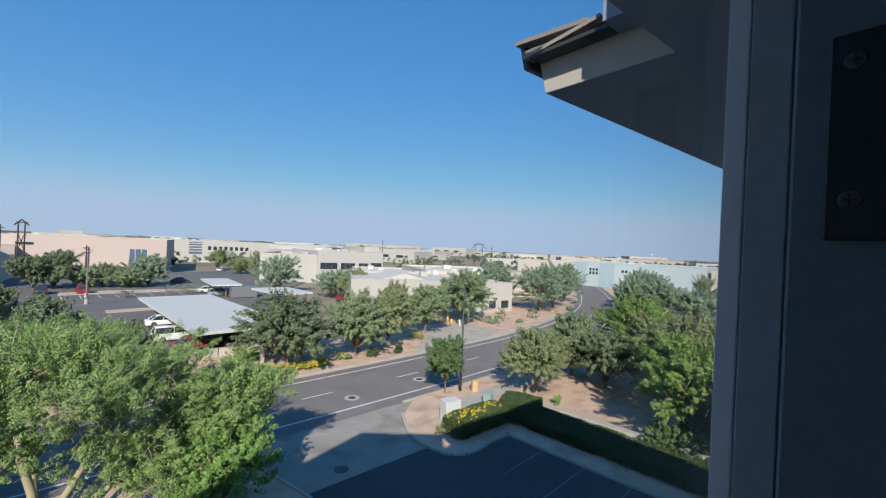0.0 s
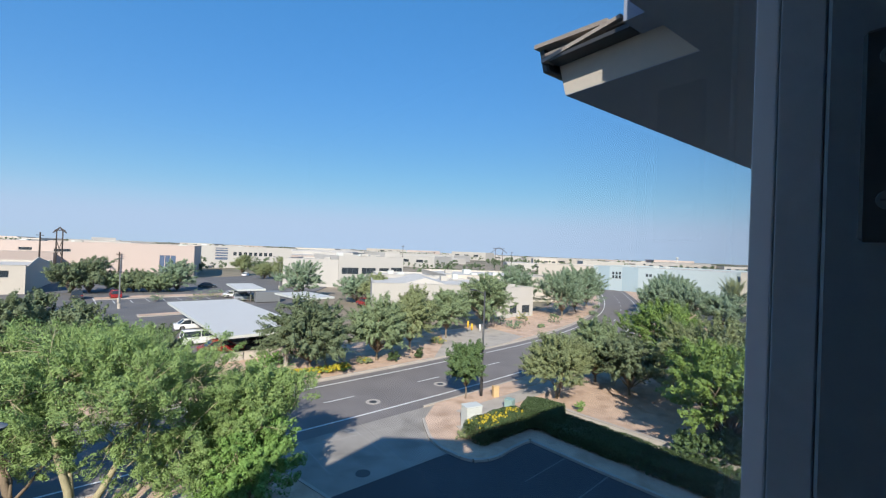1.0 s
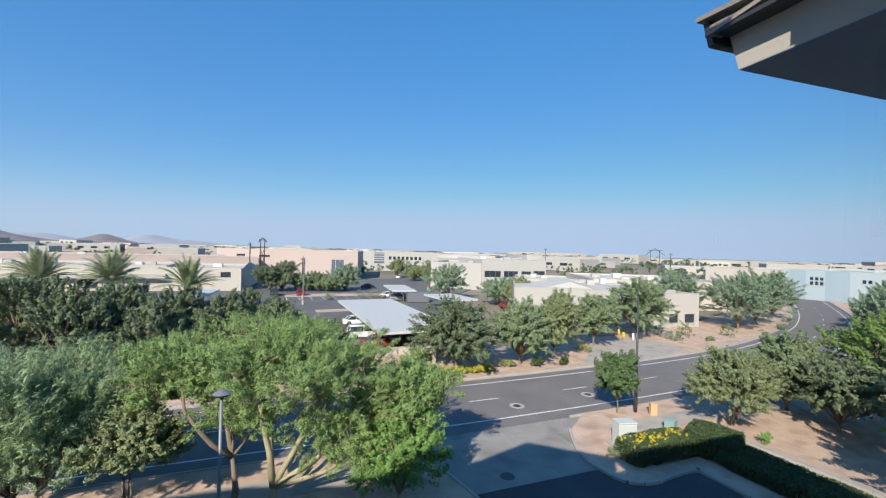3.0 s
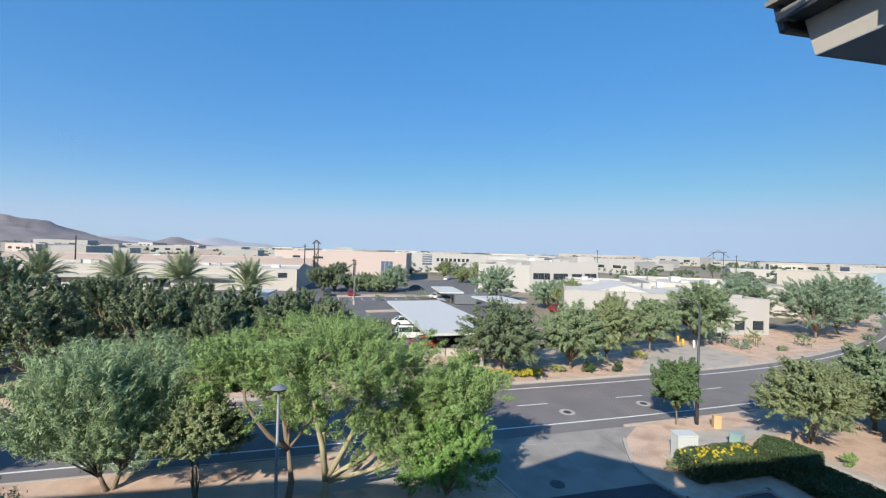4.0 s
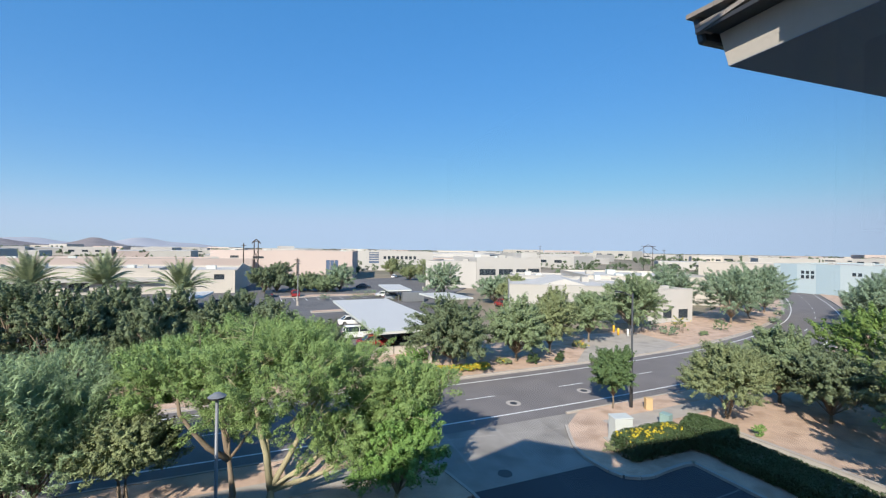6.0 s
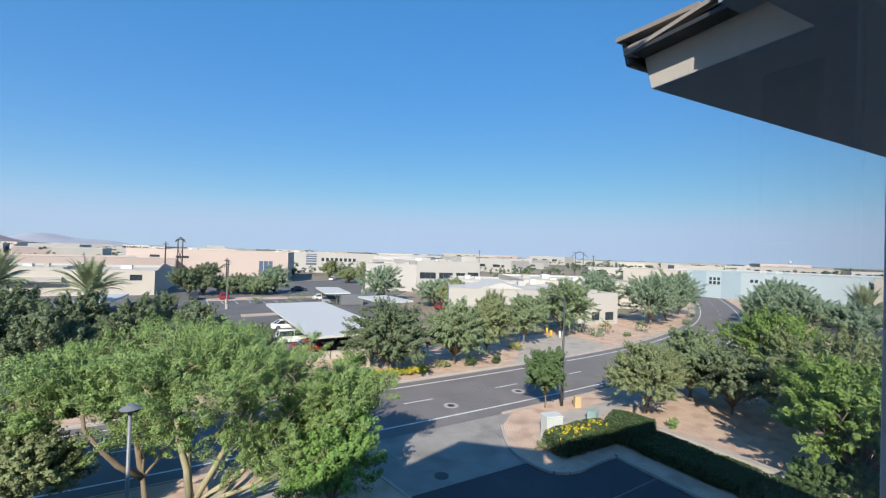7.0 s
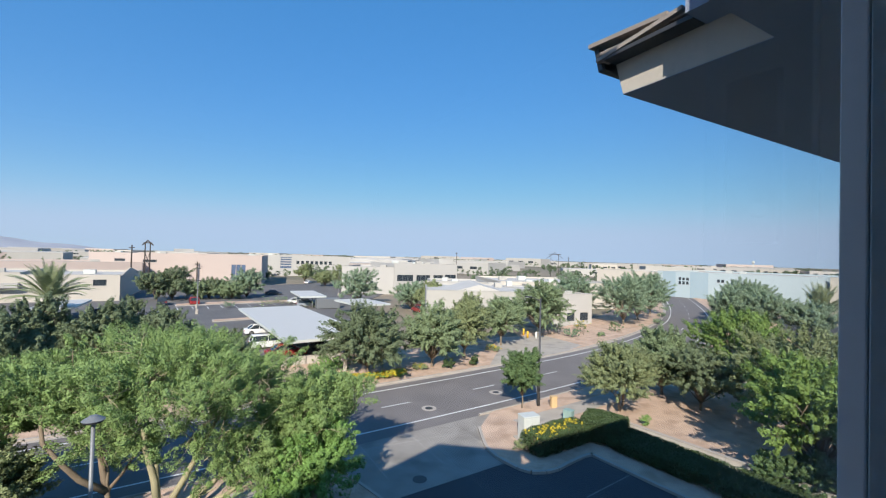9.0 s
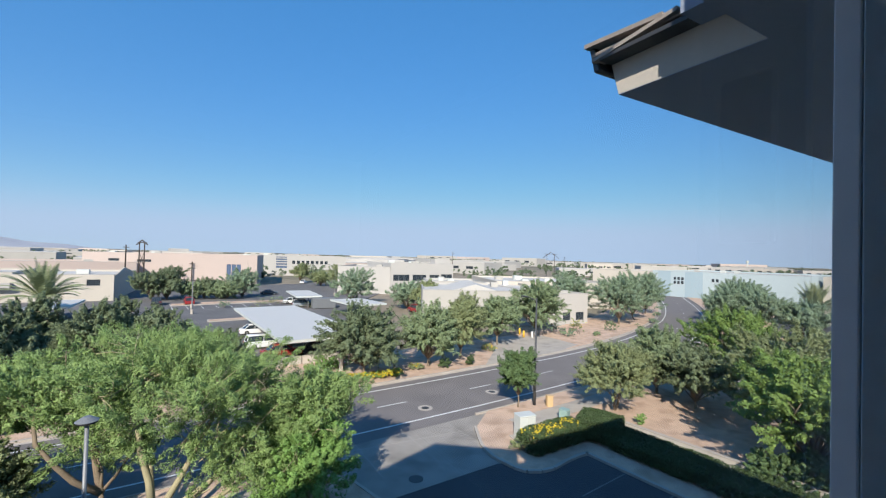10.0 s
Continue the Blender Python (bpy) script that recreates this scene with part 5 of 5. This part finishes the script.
# the larger two-storey office behind the car park
building("office_building", (-55.5, 128), (-39, 131), 30, 8.6, "white_wall", "large white office wing without windows", units=2, seed=5)
building("office_building", (-38.9, 131), (-20.2, 143), 34, 9.9, "white_wall", "large white two-storey office with dark window bands", [(1.0, 6.5, 4.2, 6.2), (7.6, 12.4, 4.2, 6.2), (13.6, 17.0, 4.2, 6.2), (17.8, 21.8, 4.0, 6.4)], units=5, seed=6)
building("stair_tower", (-28, 150), (-23, 153), 5, 11.6, "white_wall", "square white rooftop tower of the office", units=0)
# the long pale warehouse
building("warehouse", (-137.5, 115.0), (-92.5, 141.0), 46, 11.0, "pink_wall", "long pale pinkish warehouse with a flat roof", [(7, 10, 8.2, 9.0), (15, 19, 8.0, 8.8), (42.0, 43.4, 2.0, 7.6), (43.6, 45.0, 2.0, 7.6), (45.2, 46.6, 2.0, 7.6)], units=5, seed=7)
far_office = building("office_building", (-135.6, 204), (-93.8, 226.4), 30, 10.9, "white_wall", "white office with rows of dark windows", [(10.8, 16.4, 4.0, 10.1)] + [(19 + 2.45 * i, 20.5 + 2.45 * i, 6.3, 8.1) for i in range(8)], units=4, seed=9)
for i in range(4):
    part("spandrel", box((10.7, -0.12, 5.2 + i * 1.3), (16.5, 0.155, 5.7 + i * 1.3)), M["white_wall"], far_office)
# the low building behind the palms
building("commercial_building", (-168, 14), (-106, 74), 24, 6.6, "stucco", "long low cream building behind the palms", [(6, 10, 0.8, 3.0), (14, 18, 0.8, 3.0), (24, 28, 0.8, 3.0), (34, 38, 0.8, 3.0), (44, 48, 0.8, 3.0), (56, 60, 0.8, 3.0), (68, 72, 0.8, 3.0)], units=9, seed=10, bands=[(3.3, 4.3, "white_wall")])
gable_end = building("commercial_building", (-106, 74), (-92.1, 84.7), 29, 6.1, "stucco", "cream stucco end of the low building", [(12.5, 15, 3.6, 5.0)], units=1, seed=11)
gable_len = math.hypot(13.9, 10.7)
bm = bmesh.new()
face = bm.faces.new([bm.verts.new((gable_len + 0.003, y, z)) for y, z in ((0.0, 5.9), (24.0, 5.9), (11.0, 7.5))])
for v in bmesh.ops.extrude_face_region(bm, geom=[face])["geom"]:
    if isinstance(v, bmesh.types.BMVert):
        v.co.x += 0.25
bmesh.ops.recalc_face_normals(bm, faces=bm.faces)
part("gable", bm, M["stucco"], gable_end, "shaded triangular parapet")
building("commercial_building", (-190, 40), (-120, 118), 26, 8.0, "pink_wall", "pale pink building behind the low one", units=6, seed=12)
# the pale blue warehouse at the end of the road
blue_store = building("warehouse", (53.5, 174.5), (88.5, 143.5), 50, 9.4, "blue_wall", "long pale blue tilt-up warehouse at the road's end", [(7.6, 8.5, 4.7, 7.2), (8.9, 9.8, 4.7, 7.2), (10.2, 11.1, 4.7, 7.2), (20.2, 21.1, 6.1, 7.1), (21.5, 22.4, 6.1, 7.1)], units=3, seed=13)
part("spandrel", box((7.5, -0.05, 5.8), (11.2, 0.155, 6.2)), M["blue_wall"], blue_store)
part("panel", box((11.6, -0.06, -0.1), (17.5, -0.004, 9.3), 0.01), M["blue_panel"], blue_store, "deeper blue wall panel")
part("panel", box((2.0, -0.06, -0.1), (6.6, -0.004, 9.3), 0.01), M["blue_panel"], blue_store, "deeper blue wall panel")
building("warehouse", (34, 190), (53, 177), 40, 8.9, "stucco", "tan tilt-up warehouse beside the blue one", [(12, 13.5, 5.4, 6.8)], seed=14)
building("warehouse", (96, 150), (130, 110), 50, 9.3, "stucco", "tan warehouse beyond the blue one", seed=15)

# far town: small pale buildings and dark tree masses out to the horizon
rnd = random.Random(8)
walls = ["white_wall", "stucco", "white_wall", "grey_wall", "pink_wall"]
for i in range(110):
    az = radians(rnd.uniform(-82, 36))
    dist = 240 * math.exp(rnd.uniform(0.15, 2.1))
    x, y = math.sin(az) * dist, math.cos(az) * dist
    w = rnd.uniform(18, 60) * (1 + dist / 900)
    h = rnd.uniform(5, 9.5) if rnd.random() < 0.9 else rnd.uniform(10, 15)
    turn = radians(rnd.choice((-44, 46, -30, 0)))
    dx, dy = math.cos(turn) * w / 2, math.sin(turn) * w / 2
    o = thing("far_building", pose(x, y, 0, 0, 0, math.degrees(turn)), "pale low building far off on the plain", "building", "far buildings")
    bm = box((-w / 2, 0, -0.2), (w / 2, w * 0.5, h))
    part("walls", bm, M[walls[i % 5]], o)
    part("roof", box((-w / 2 - 0.1, -0.1, h), (w / 2 + 0.1, w * 0.5 + 0.1, h + 0.35)), M["roof_white"], o)
    for k in range(3):
        x0 = -w * 0.4 + k * w * 0.28
        part("window", box((x0, -0.12, h * 0.45), (x0 + w * 0.13, -0.004, h * 0.68)), M["window"], o)


def far_woods(name, n, lo, hi, az0, az1, seed, leaf, hmin, hmax, label, size):
    """Clumps of leaf blades for tree masses far off."""
    rng = np.random.default_rng(seed)
    lumps = []
    for _ in range(n):
        az, dist = radians(rng.uniform(az0, az1)), lo * (hi / lo) ** rng.random()
        h = rng.uniform(hmin, hmax)
        k = 1 + dist / 900
        lumps.append((math.sin(az) * dist, math.cos(az) * dist, h * 0.5, h * 0.6 * k, h * 0.6 * k, h * 0.5))
    me, _ = crown_mesh("woods", lumps, n * 105, size, M[leaf], seed, 0.7, 0, 0.4, 1.0, 12, 1.0, 0.85)
    tagged(new(name, me), label, "trees", kind="stuff")


far_woods("far_trees", 240, 190, 420, -82, 36, 3, "leaf_far", 3, 6.5, "green trees between the distant buildings", 0.9)
far_woods("distant_woods", 560, 420, 2400, -84, 38, 4, "leaf_far", 4, 9, "dark tree line along the horizon", 2.0)


# ---- power line towers ----
def pylon(x, y, h, w, turn):
    p = thing("pylon", pose(x, y, 0, 0, 0, turn), "dark timber H-frame pylon with a peaked cross-arm", "pylon", "pylons")
    for sgn in (-1, 1):
        part("pole", tube([(sgn * w * 0.27, 0, -0.2), (sgn * w * 0.27, 0, h - 0.6)], [0.22, 0.15], 8), M["wood"], p)
        part("arm", tube([(sgn * w * 0.58, 0, h - w * 0.36), (0, 0, h + w * 0.08)], [0.17, 0.17], 6), M["wood"], p)
        part("brace", tube([(sgn * w * 0.27, 0, h * 0.45), (-sgn * w * 0.27, 0, h * 0.78)], [0.09, 0.09], 6), M["wood"], p)
    part("cross_arm", tube([(-w * 0.45, 0, h - 0.5), (w * 0.45, 0, h - 0.5)], [0.15, 0.15], 6), M["wood"], p)


pylon(-113, 112.7, 14.9, 3.4, 0)
pylon(28.0, 329, 17.2, 10.5, -5)
for x, y, h in ((-116.2, 110.3, 13.6), (39.2, 340, 15.0), (-43, 300, 16), (-160, 60, 14), (-250, 60, 16), (-110, 130, 8.5)):
    p = thing("utility_pole", pose(x, y, 0), "tall dark timber utility pole", "utility pole", "utility poles")
    part("pole", tube([(0, 0, -0.2), (0, 0, h)], [0.24, 0.17], 8), M["wood"], p)
    part("cross_arm", tube([(-1.1, 0, h - 0.8), (1.1, 0, h - 0.8)], [0.1, 0.1], 6), M["wood"], p)

box_store = thing("storage_container", pose(-43.5, 87.5, 0.126, 0, 0, 38), "pale blue-grey storage container beside the rear carport", "container")
bevelled("body", (0, 0, 0.1), (5.0, 2.4, 2.3), "grey_metal", box_store, 0.03)
for i in range(12):
    bevelled("rib", (0.2 + i * 0.4, -0.04, 0.2), (0.36 + i * 0.4, -0.002, 2.2), "grey_metal", box_store, 0.01)
bevelled("skid", (0, 0.2, -0.05), (5.0, 2.2, 0.1), "dark_metal", box_store, 0.01)
tower = thing("water_tower", pose(400, 806, 0), "thin pale tower far off on the plain", "tower")
part("shaft", tube([(0, 0, -0.5), (0, 0, 15)], [1.0, 0.8], 10), M["utility_white"], tower)
part("tank", tube([(0, 0, 15), (0, 0, 16.5), (0, 0, 19), (0, 0, 20)], [0.8, 2.4, 2.4, 0.6], 12), M["utility_white"], tower)


# ---- mountains ----
def ridge(name, dist, az0, az1, peaks, mat, label, rough, seed):
    """A mountain range: the skyline follows broad peaks broken by spurs and gullies."""
    n, m = 150, 14
    V, F = [], []
    for i in range(n + 1):
        u = i / n
        az = az0 + (az1 - az0) * u
        el = sum(hh * math.exp(-((az - c) / w) ** 2) for c, w, hh in peaks)
        for j in range(m + 1):
            v = j / m
            d = dist - (1 - v) * 900
            x, y = math.sin(radians(az)) * d, math.cos(radians(az)) * d
            nz = noise.fractal(Vector((x * 0.0035, y * 0.0035, seed)), 1.0, 2.1, 5)
            z = dist * math.tan(radians(max(el, 0))) * (v ** 1.3) * (1 + rough * nz) - 4
            V.append((x, y, z))
    for i in range(n):
        for j in range(m):
            a = i * (m + 1) + j
            F.append((a, a + 1, a + m + 2, a + m + 1))
    tagged(new(name, raw_mesh(name, np.array(V), np.array(F), mat)), label, "mountain", kind="structure")


ridge("mountains", 3900, -92, -56, [(-84, 7, 2.4), (-75, 4.5, 2.0), (-69.5, 4, 0.95), (-60.5, 2.2, 0.85)], M["rock"], "bare brown desert mountain ridge on the horizon", 0.3, 2.0)
ridge("backdrop_mountains", 4450, -70, -44, [(-66, 4, 0.8), (-57, 3, 0.95), (-52.5, 3, 0.5)], M["rock_hazed"], "distant mountain range, its rock paled for haze", 0.2, 5.0)
